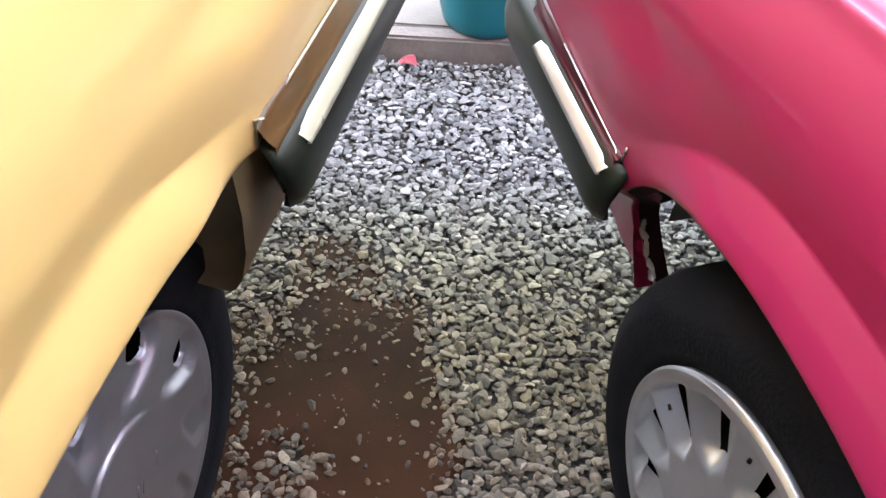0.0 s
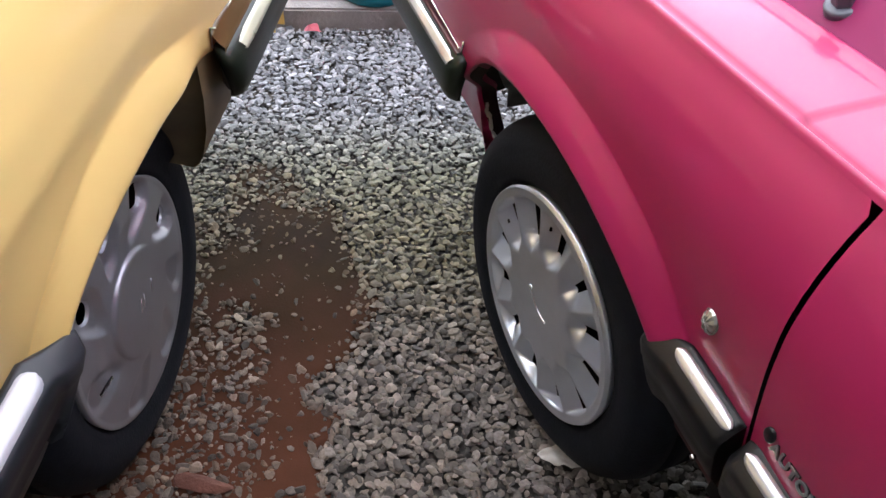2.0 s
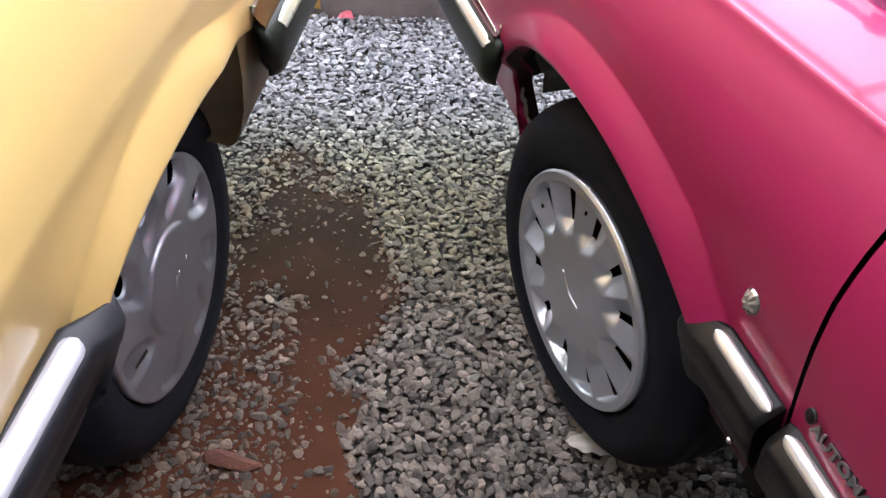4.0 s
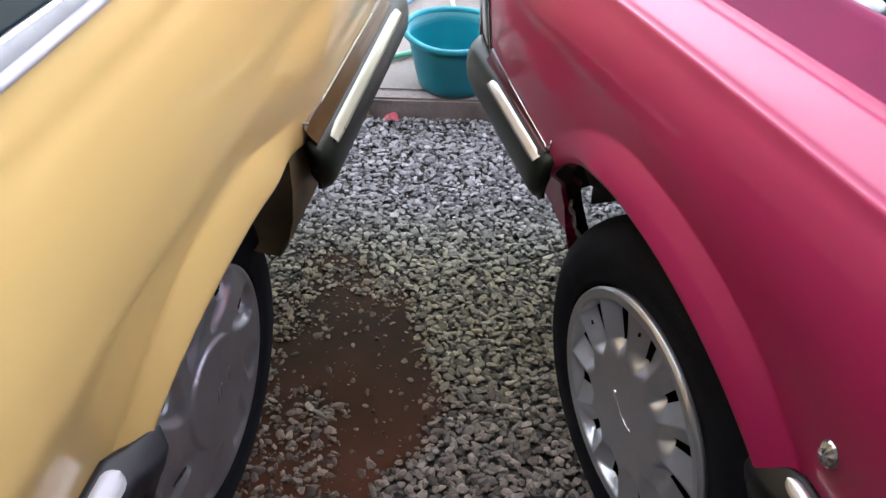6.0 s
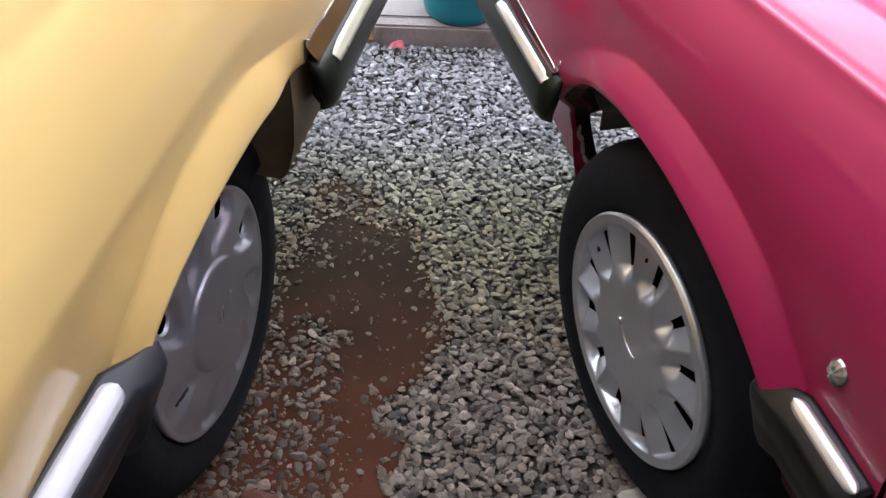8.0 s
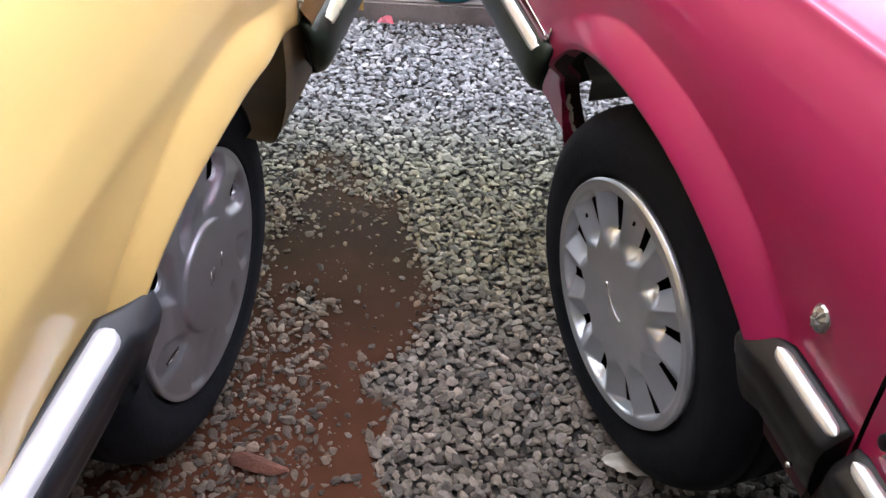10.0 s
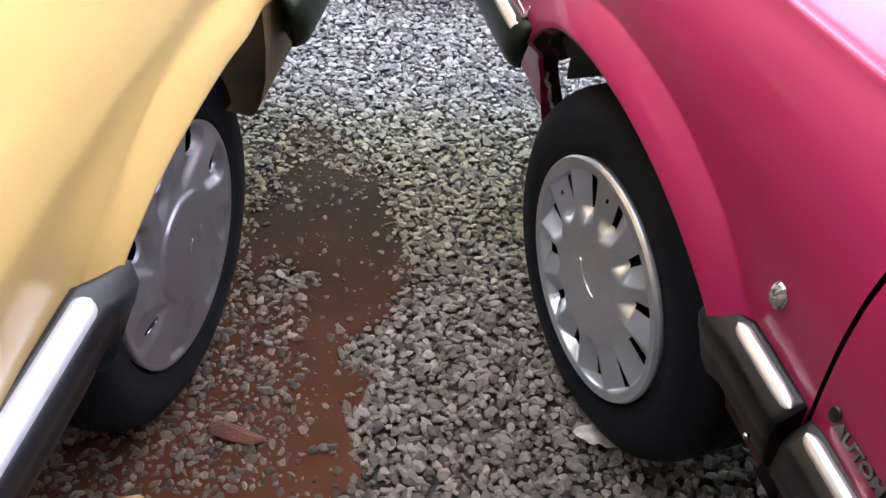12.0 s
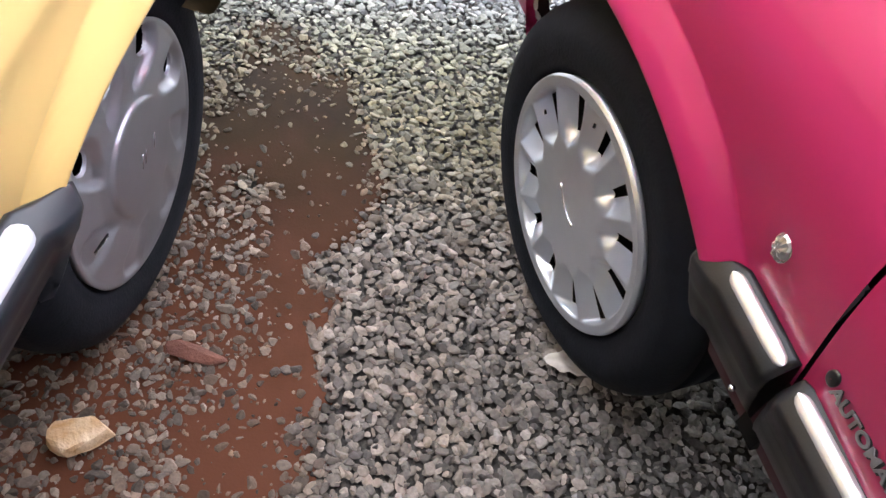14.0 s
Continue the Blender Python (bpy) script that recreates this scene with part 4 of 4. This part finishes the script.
mr.inputs["From Min"].default_value, mr.inputs["From Max"].default_value = 0.60, 1.12
nt.links.new(ad.outputs[0], mr.inputs["Value"])
cl = nt.nodes.new("ShaderNodeMix")
cl.data_type = 'RGBA'
cl.inputs["A"].default_value = (0.105, 0.039, 0.0215, 1)
nt.links.new(mr.outputs["Result"], cl.inputs["Factor"])
nt.links.new(brown, cl.inputs["B"])
nt.links.new(cl.outputs["Result"], bs.inputs["Base Color"])
bm = bmesh.new()
step = 0.012
vg = {}
for i in range(-40, 30):
    for j in range(8, 100):
        x, y = i * step, j * step
        if max(inside(CORE, x, y), inside(MIXED, x, y) - 0.02) > -0.012:
            cs = []
            for di, dj in ((0, 0), (1, 0), (1, 1), (0, 1)):
                k = (i + di, j + dj)
                if k not in vg:
                    px, py = k[0] * step, k[1] * step
                    dep = max(inside(CORE, px, py), inside(MIXED, px, py) - 0.02)
                    vg[k] = bm.verts.new((px, py, 0.0015 + min(0.0, dep) * 0.5 + 0.001 * noise.noise((px * 9, py * 9, 5))))
                cs.append(vg[k])
            bm.faces.new(cs)
tagged(part("mud_puddle", bm, M_MUD), "shallow reddish brown muddy puddle in the gravel", "puddle", kind="stuff")

# crushed stone
def stone_material(name, single):
    """Grey stone, each piece of its own tone; single: one object a stone, with its tints set for all of them."""
    m = mat(name, (0.3, 0.3, 0.3), 0.8)
    nt = m.node_tree
    bs = nt.nodes["Principled BSDF"]

    def tint(source, amount, color, kind='MULTIPLY'):
        mx = nt.nodes.new("ShaderNodeMix")
        mx.data_type, mx.blend_type = 'RGBA', kind
        if single:
            mx.inputs["Factor"].default_value = amount
        else:
            at = nt.nodes.new("ShaderNodeAttribute")
            at.attribute_name = amount
            nt.links.new(at.outputs["Fac"], mx.inputs["Factor"])
        nt.links.new(source, mx.inputs["A"])
        mx.inputs["B"].default_value = (*color, 1)
        return mx.outputs["Result"]
    ramp = nt.nodes.new("ShaderNodeValToRGB")
    el = ramp.color_ramp.elements
    el[0].color, el[1].color = (0.068, 0.07, 0.075, 1), (0.36, 0.362, 0.375, 1)
    for p, c in ((0.25, (0.14, 0.143, 0.149, 1)), (0.6, (0.203, 0.206, 0.213, 1)), (0.85, (0.268, 0.27, 0.278, 1))):
        el.new(p).color = c
    if single:
        nt.links.new(nt.nodes.new("ShaderNodeObjectInfo").outputs["Random"], ramp.inputs["Fac"])
    else:
        nt.links.new(nt.nodes.new("ShaderNodeNewGeometry").outputs["Random Per Island"], ramp.inputs["Fac"])
    tc = nt.nodes.new("ShaderNodeTexCoord")
    n1 = nt.nodes.new("ShaderNodeTexNoise")
    n1.inputs["Scale"].default_value, n1.inputs["Detail"].default_value = (1.4 if single else 160), 6
    nt.links.new(tc.outputs["Object"], n1.inputs["Vector"])
    mul = nt.nodes.new("ShaderNodeMix")
    mul.data_type, mul.blend_type = 'RGBA', 'OVERLAY'
    mul.inputs["Factor"].default_value = 0.6
    nt.links.new(ramp.outputs["Color"], mul.inputs["A"])
    nt.links.new(n1.outputs["Fac"], mul.inputs["B"])
    # near stones: clay stain, plus the dimmer warm light there put into the colour
    c = tint(mul.outputs["Result"], 0.9 if single else "near_tint", (0.94, 0.74, 0.56))
    # greener multiply over a band of stones at middle distance
    c = tint(c, 0.0 if single else "olive_tint", (0.86, 0.92, 0.62))
    c = tint(c, 0.0 if single else "wet", (0.60, 0.45, 0.35))
    nt.links.new(c, bs.inputs["Base Color"])
    bp = nt.nodes.new("ShaderNodeBump")
    bp.inputs["Strength"].default_value, bp.inputs["Distance"].default_value = 0.35, 0.002
    n2 = nt.nodes.new("ShaderNodeTexNoise")
    n2.inputs["Scale"].default_value = 4.0 if single else 420
    nt.links.new(tc.outputs["Object"], n2.inputs["Vector"])
    nt.links.new(n2.outputs["Fac"], bp.inputs["Height"])
    nt.links.new(bp.outputs["Normal"], bs.inputs["Normal"])
    return m


M_STONE = stone_material("crushed_stone", False)
M_PIECE = stone_material("crushed_stone_piece", True)

rng = np.random.default_rng(4)
bm = bmesh.new()
bmesh.ops.create_icosphere(bm, subdivisions=2, radius=1.0)
ICO_V = np.array([v.co[:] for v in bm.verts])
ICO_F = np.array([[v.index for v in f.verts] for f in bm.faces])
bm.free()


def stone_shape(k):
    """An angular pebble: a ball cut by random planes."""
    v = ICO_V.copy()
    for _ in range(10):
        d = rng.normal(size=3)
        d /= np.linalg.norm(d)
        cut = rng.uniform(0.33, 0.66)
        h = v @ d
        v = v - np.outer(np.maximum(h - cut, 0) * 0.92, d)
    return v * (1.12 + 0.025 * rng.normal(size=(len(v), 1)))


SHAPES = [stone_shape(k) for k in range(24)]
V, Fc, Cl, We, Mo = [], [], [], [], []
pieces = []
count = 0
gap = 0.0105
for gx in np.arange(-0.62, 1.06, gap):
    for gy in np.arange(0.08, 1.75, gap):
        x, y = gx + rng.uniform(-1, 1) * gap * 0.6, gy + rng.uniform(-1, 1) * gap * 0.6
        if y > 1.745:
            continue
        core, mixed = inside(CORE, x, y), inside(MIXED, x, y)
        keep, sink = 1.0, 0.0
        if mixed > 0:
            keep, sink = 0.95, -0.0012
        if core > 0:
            keep, sink = max(0.07, 0.6 - core * 11), -0.0002
        if rng.random() > keep:
            continue
        r = (0.0077 - 0.0008 * smooth(y, 0.7, 1.3)) * math.exp(rng.normal() * 0.32) * (0.86 if max(core, mixed) > 0 else 1.0)
        r = min(r, 0.0115)
        s = np.array([r * rng.uniform(1.0, 1.45), r * rng.uniform(0.8, 1.05), r * rng.uniform(0.32, 0.52)])
        e = Euler((rng.normal() * 0.2, rng.normal() * 0.2, rng.uniform(0, 6.283))).to_matrix()
        kind, height = int(rng.integers(24)), rng.uniform(-0.0015, 0.0035) - sink - 0.0008 * smooth(max(core, mixed), -0.05, 0.0)
        if 0.06 < x < 0.30 and 0.40 < y < 0.60 and max(core, mixed) < -0.02 and len(pieces) < 300:
            pieces.append((kind, Matrix.LocRotScale((x, y, height), e, Vector([float(q) for q in s]))))
            continue
        v = (SHAPES[kind] * s) @ np.array(e).T + [x, y, height]
        V.append(v)
        Fc.append(ICO_F + count)
        count += len(v)
        near = max(core, mixed)
        We.append(np.full(len(v), min(1.0, max(smooth(core, -0.035, 0.01), 0.75 * smooth(mixed, -0.03, 0.03)) * rng.uniform(0.3, 1.1))))
        Cl.append(np.full(len(v), (1 - smooth(y, 0.9, 1.45)) * min(1.0, max(0.0, 1.25 + near / 0.8)) * rng.uniform(0.75, 1.0)))
        Mo.append(np.full(len(v), smooth(y, 0.62, 0.95) * (1 - smooth(y, 1.12, 1.42)) * rng.uniform(0.6, 1.0)))
# grit lying in the mud
for _ in range(650):
    x, y = rng.uniform(-0.42, 0.16), rng.uniform(0.15, 1.1)
    if max(inside(CORE, x, y), inside(MIXED, x, y)) < 0.0:
        continue
    r = 0.0022 * math.exp(rng.normal() * 0.45)
    e = Euler((rng.normal() * 0.3, rng.normal() * 0.3, rng.uniform(0, 6.283))).to_matrix()
    v = (SHAPES[rng.integers(24)] * [r * 1.3, r, r * 0.6]) @ np.array(e).T + [x, y, 0.0018]
    V.append(v)
    Fc.append(ICO_F + count)
    count += len(v)
    Cl.append(np.full(len(v), 1.0))
    Mo.append(np.full(len(v), 0.0))
    We.append(np.full(len(v), rng.uniform(0.6, 1.0)))
V, Fc, Cl, We, Mo = np.concatenate(V), np.concatenate(Fc), np.concatenate(Cl), np.concatenate(We), np.concatenate(Mo)
me = bpy.data.meshes.new("gravel")
me.vertices.add(len(V))
me.vertices.foreach_set("co", V.astype(np.float32).ravel())
me.loops.add(Fc.size)
me.loops.foreach_set("vertex_index", Fc.astype(np.int32).ravel())
me.polygons.add(len(Fc))
me.polygons.foreach_set("loop_start", np.arange(0, Fc.size, 3, dtype=np.int32))
me.update(calc_edges=True)
me.attributes.new("wet", 'FLOAT', 'POINT').data.foreach_set("value", We.astype(np.float32))
me.attributes.new("olive_tint", 'FLOAT', 'POINT').data.foreach_set("value", Mo.astype(np.float32))
me.attributes.new("near_tint", 'FLOAT', 'POINT').data.foreach_set("value", Cl.astype(np.float32))
me.polygons.foreach_set("use_smooth", np.zeros(len(Fc), dtype=bool))
me.materials.append(M_STONE)
gravel = tagged(new("gravel", me), "grey crushed stone gravel, muddy in places", "gravel", kind="stuff")
piece_meshes = []
for shape in SHAPES:
    me = bpy.data.meshes.new("stone_piece")
    me.from_pydata(shape.tolist(), [], ICO_F.tolist())
    me.materials.append(M_PIECE)
    piece_meshes.append(me)
for kind, m in pieces:
    ob = new("stone_piece", piece_meshes[kind])
    ob.parent = gravel
    ob.matrix_local = m

# ---- plain wall added out of view behind, to block sky light from the rear ----
M_WALL = varied(mat("plaster_wall", (0.35, 0.33, 0.3), 0.9), 2, (0.3, 0.28, 0.255), (0.4, 0.38, 0.35), bump=0.2, bump_scale=60)
bm = bmesh.new()
box(bm, (-8, -3.6, -0.1), (8, -3.4, 2.655))
tagged(part("wall_south", bm, M_WALL, smooth=False), "plain grey wall added out of view to block rear light", "wall", kind="structure")

# ---- carport roof, out of view, its sheet made translucent for soft light; rests on the added wall and the post; open towards the slab ----
M_SHEET = bpy.data.materials.new("translucent_sheet")
M_SHEET.use_nodes = True
nt = M_SHEET.node_tree
nt.nodes.clear()
o = nt.nodes.new("ShaderNodeOutputMaterial")
mixs = nt.nodes.new("ShaderNodeMixShader")
mixs.inputs[0].default_value = 0.68
df, tl = nt.nodes.new("ShaderNodeBsdfDiffuse"), nt.nodes.new("ShaderNodeBsdfTranslucent")
tc = nt.nodes.new("ShaderNodeTexCoord")
nz = nt.nodes.new("ShaderNodeTexNoise")
nz.inputs["Scale"].default_value = 1.2
nt.links.new(tc.outputs["Object"], nz.inputs["Vector"])
rp = nt.nodes.new("ShaderNodeValToRGB")
rp.color_ramp.elements[0].color, rp.color_ramp.elements[1].color = (0.72, 0.74, 0.79, 1), (0.80, 0.82, 0.87, 1)
nt.links.new(nz.outputs["Fac"], rp.inputs["Fac"])
for b in (df, tl):
    nt.links.new(rp.outputs["Color"], b.inputs["Color"])
nt.links.new(df.outputs[0], mixs.inputs[1])
nt.links.new(tl.outputs[0], mixs.inputs[2])
nt.links.new(mixs.outputs[0], o.inputs["Surface"])
bm = bmesh.new()
rows = [[(x, y, 2.66 + 0.012 * math.sin(x * 2 * math.pi / 0.152)) for y in (-0.5, 2.0, 4.4)] for x in np.linspace(-6, 6, 640)]
grid(bm, rows)
tagged(part("ceiling", bm, M_SHEET), "pale translucent corrugated carport roof", "roof", kind="structure")
# opaque rear sheet, unseen, added so less light reaches the near end
bm = bmesh.new()
rows = [[(x, y, 2.664 + 0.012 * math.sin(x * 2 * math.pi / 0.152)) for y in (-3.6, -1.5, -0.45)] for x in np.linspace(-6, 6, 640)]
grid(bm, rows)
tagged(part("ceiling_rear", bm, M_ROOF), "opaque grey corrugated roof added out of view to dim the near end", "roof", kind="structure")

# ---- slab, kerb, bucket ----
bm = bmesh.new()
box(bm, (-6, 1.80, -0.1), (6, 9, 0.058), 0.004)
tagged(part("pavement", bm, M_CONC, smooth=False), "pale worn concrete slab beyond the gravel", "pavement", kind="structure")
bm = bmesh.new()
box(bm, (-6, 1.752, -0.1), (6, 1.80, 0.056), 0.006)
tagged(part("kerb", bm, M_KERB, smooth=False), "dark stained concrete kerb along the gravel", "kerb", kind="structure")
bucket = tagged(new("bucket"), "teal plastic bucket standing on the concrete slab", "bucket")
bucket.matrix_world = pose(0.122, 1.853, 0.059)
bm = bmesh.new()
rows = [[(r * math.cos(t), r * math.sin(t), z) for t in np.linspace(0, 2 * math.pi, 64, endpoint=False)]
        for r, z in [(0.0005, 0.004), (0.094, 0.0), (0.1, 0.004), (0.106, 0.03), (0.124, 0.12), (0.131, 0.155), (0.126, 0.155), (0.118, 0.12), (0.1, 0.03), (0.095, 0.012), (0.0005, 0.012)]]
grid(bm, rows, closed=True)
part("body", bm, M_TEAL, bucket)
bm = bmesh.new()
spout = lambda t: math.exp(-((t - radians(200)) / 0.30) ** 2)
rows = [[((r + 0.002 * math.cos(2 * t) + 0.010 * spout(t)) * math.cos(t), (r + 0.002 * math.cos(2 * t) + 0.010 * spout(t)) * math.sin(t), z + 0.003 * math.cos(2 * t + 0.6) + 0.012 * spout(t)) for t in np.linspace(0, 2 * math.pi, 64, endpoint=False)]
        for r, z in [(0.127, 0.148), (0.137, 0.146), (0.140, 0.152), (0.139, 0.160), (0.133, 0.163), (0.127, 0.160), (0.125, 0.152), (0.127, 0.148)]]
grid(bm, rows, closed=True)
M_RIM = varied(mat("teal_rim", (0.01, 0.27, 0.34), 0.35), 20, (0.008, 0.24, 0.30), (0.014, 0.30, 0.38))
part("rim", bm, M_RIM, bucket, "lighter teal rolled rim")


# ---- loose things ----
def crumpled(name, x, y, z, size, material, label, category, flat=0.4, seed=1, turn=0.0, cuts=7, sub=3, depth=(0.45, 0.8)):
    r = np.random.default_rng(seed)
    bm = bmesh.new()
    bmesh.ops.create_icosphere(bm, subdivisions=sub, radius=1.0)
    planes = [(Vector(r.normal(size=3)).normalized(), r.uniform(*depth)) for _ in range(cuts)]
    for v in bm.verts:
        for d, c in planes:
            h = v.co.dot(d)
            if h > c:
                v.co -= d * (h - c) * 0.95
        v.co *= 1 + 0.06 * noise.noise(v.co * 3 + Vector((seed, 0, 0)))
    bmesh.ops.scale(bm, verts=bm.verts[:], vec=(size[0] / 2, size[1] / 2, size[2] / 2))
    ob = part(name, bm, material, smooth=False)
    ob.matrix_world = pose(x, y, z + size[2] * 0.35, 0, 0, turn)
    return tagged(ob, label, category)


M_ORANGE = varied(mat("ochre_stone", (0.5, 0.3, 0.13), 0.8), 30, (0.46, 0.24, 0.08), (0.75, 0.6, 0.42), bump=0.3, bump_scale=150)
M_BRICK = varied(mat("red_tile", (0.13, 0.045, 0.03), 0.85), 40, (0.1, 0.035, 0.022), (0.17, 0.065, 0.042), bump=0.3, bump_scale=180)
M_SCRAP = varied(mat("red_plastic", (0.34, 0.05, 0.075), 0.55), 30, (0.26, 0.03, 0.05), (0.42, 0.085, 0.11))
crumpled("stone", -0.267, 0.288, 0.004, (0.108, 0.082, 0.06), M_ORANGE, "ochre angular stone lying on the muddy gravel", "stone", seed=3, turn=12, cuts=12, depth=(0.32, 0.6))
crumpled("tile_piece", -0.152, 0.427, 0.001, (0.115, 0.045, 0.016), M_BRICK, "broken flat red tile piece among the stones", "tile piece", seed=8, turn=-8, cuts=9, depth=(0.25, 0.7))
crumpled("scrap", -0.048, 1.70, -0.004, (0.13, 0.10, 0.10), M_SCRAP, "small crumpled red plastic scrap beside the kerb", "scrap", seed=11, turn=35, cuts=20, depth=(0.12, 0.55))
M_LEAF = varied(mat("dry_leaf", (0.5, 0.48, 0.42), 0.8), 60, (0.42, 0.39, 0.33), (0.6, 0.58, 0.53))
bm = bmesh.new()
rows = []
for q in np.linspace(0, 1, 14):
    w = 0.019 * math.sin(math.pi * q ** 0.8) * (1 + 0.15 * math.sin(q * 23))
    lift = 0.010 + 0.008 * math.sin(q * 4)
    rows.append([(-0.045 + 0.09 * q, k * w, lift + 0.006 * abs(k) + 0.002 * math.sin(9 * q + 3 * k)) for k in (-1, -0.5, 0, 0.5, 1)])
grid(bm, rows)
leaf = tagged(part("leaf", bm, M_LEAF), "pale dry curled leaf lying beside the tyre", "leaf")
mod = leaf.modifiers.new("thickness", 'SOLIDIFY')
mod.thickness = 0.0008
leaf.matrix_world = pose(0.418, 0.434, 0.012, 0, 0, -14)

# things on the slab
M_BLUE = varied(mat("pale_blue_hose", (0.17, 0.4, 0.66), 0.35), 20, (0.13, 0.34, 0.6), (0.22, 0.46, 0.72))
M_PALE = varied(mat("white_hose", (0.42, 0.46, 0.5), 0.4), 20, (0.36, 0.4, 0.45), (0.48, 0.52, 0.56))
M_GREEN = varied(mat("green_hose", (0.12, 0.38, 0.27), 0.4), 20, (0.09, 0.32, 0.22), (0.16, 0.44, 0.32))
coil = tagged(new("hose_coil"), "coil of pale blue and white hose on the slab", "hose")
coil.matrix_world = pose(-0.19, 2.50, 0.06, 0, 0, 0)
for k in range(6):
    bm = bmesh.new()
    r = 0.20 - 0.012 * (k % 3)
    tube(bm, [(r * math.cos(t) * 1.0, r * 1.15 * math.sin(t), 0.010 + 0.017 * k + 0.006 * math.sin(2 * t + k)) for t in np.linspace(0, 2 * math.pi, 60)], 0.0095, 8)
    part("loop", bm, M_BLUE if k % 2 == 0 else M_PALE, coil)
for name, pts, m, rad, label in (
        ("green_hose", [(-0.4, 1.95, 0.07), (-0.2, 1.93, 0.07), (-0.05, 1.95, 0.07), (0.03, 2.02, 0.07), (0.14, 2.05, 0.07), (0.3, 2.0, 0.07)], M_GREEN, 0.009, "green garden hose lying on the slab"),
        ("pale_hose", [(-0.3, 2.75, 0.07), (-0.01, 2.68, 0.075), (0.09, 2.61, 0.07), (0.133, 2.53, 0.07), (0.12, 2.42, 0.07), (0.105, 2.30, 0.07), (0.16, 2.2, 0.07)], varied(mat("sage_hose", (0.4, 0.5, 0.42), 0.5), 20, (0.35, 0.45, 0.37), (0.47, 0.56, 0.48)), 0.008, "pale green hose curling over the slab")):
    cu = bpy.data.curves.new(name, 'CURVE')
    cu.dimensions, cu.bevel_depth, cu.bevel_resolution = '3D', rad, 3
    sp = cu.splines.new('NURBS')
    sp.points.add(len(pts) - 1)
    for p, c in zip(sp.points, pts):
        p.co = (*c, 1)
    sp.use_endpoint_u = True
    sp.order_u = 4
    cu.materials.append(m)
    tagged(new(name, cu), label, "hose")
M_POST = varied(mat("grey_metal", (0.3, 0.29, 0.28), 0.5, 0.3), 12, (0.22, 0.21, 0.2), (0.38, 0.37, 0.36))
bm = bmesh.new()
box(bm, (-0.018, -0.018, 0), (0.018, 0.018, 2.595), 0.003)
post = tagged(part("post", bm, M_POST), "grey square metal post standing on the slab", "post")
post.matrix_world = pose(0.205, 2.43, 0.058)
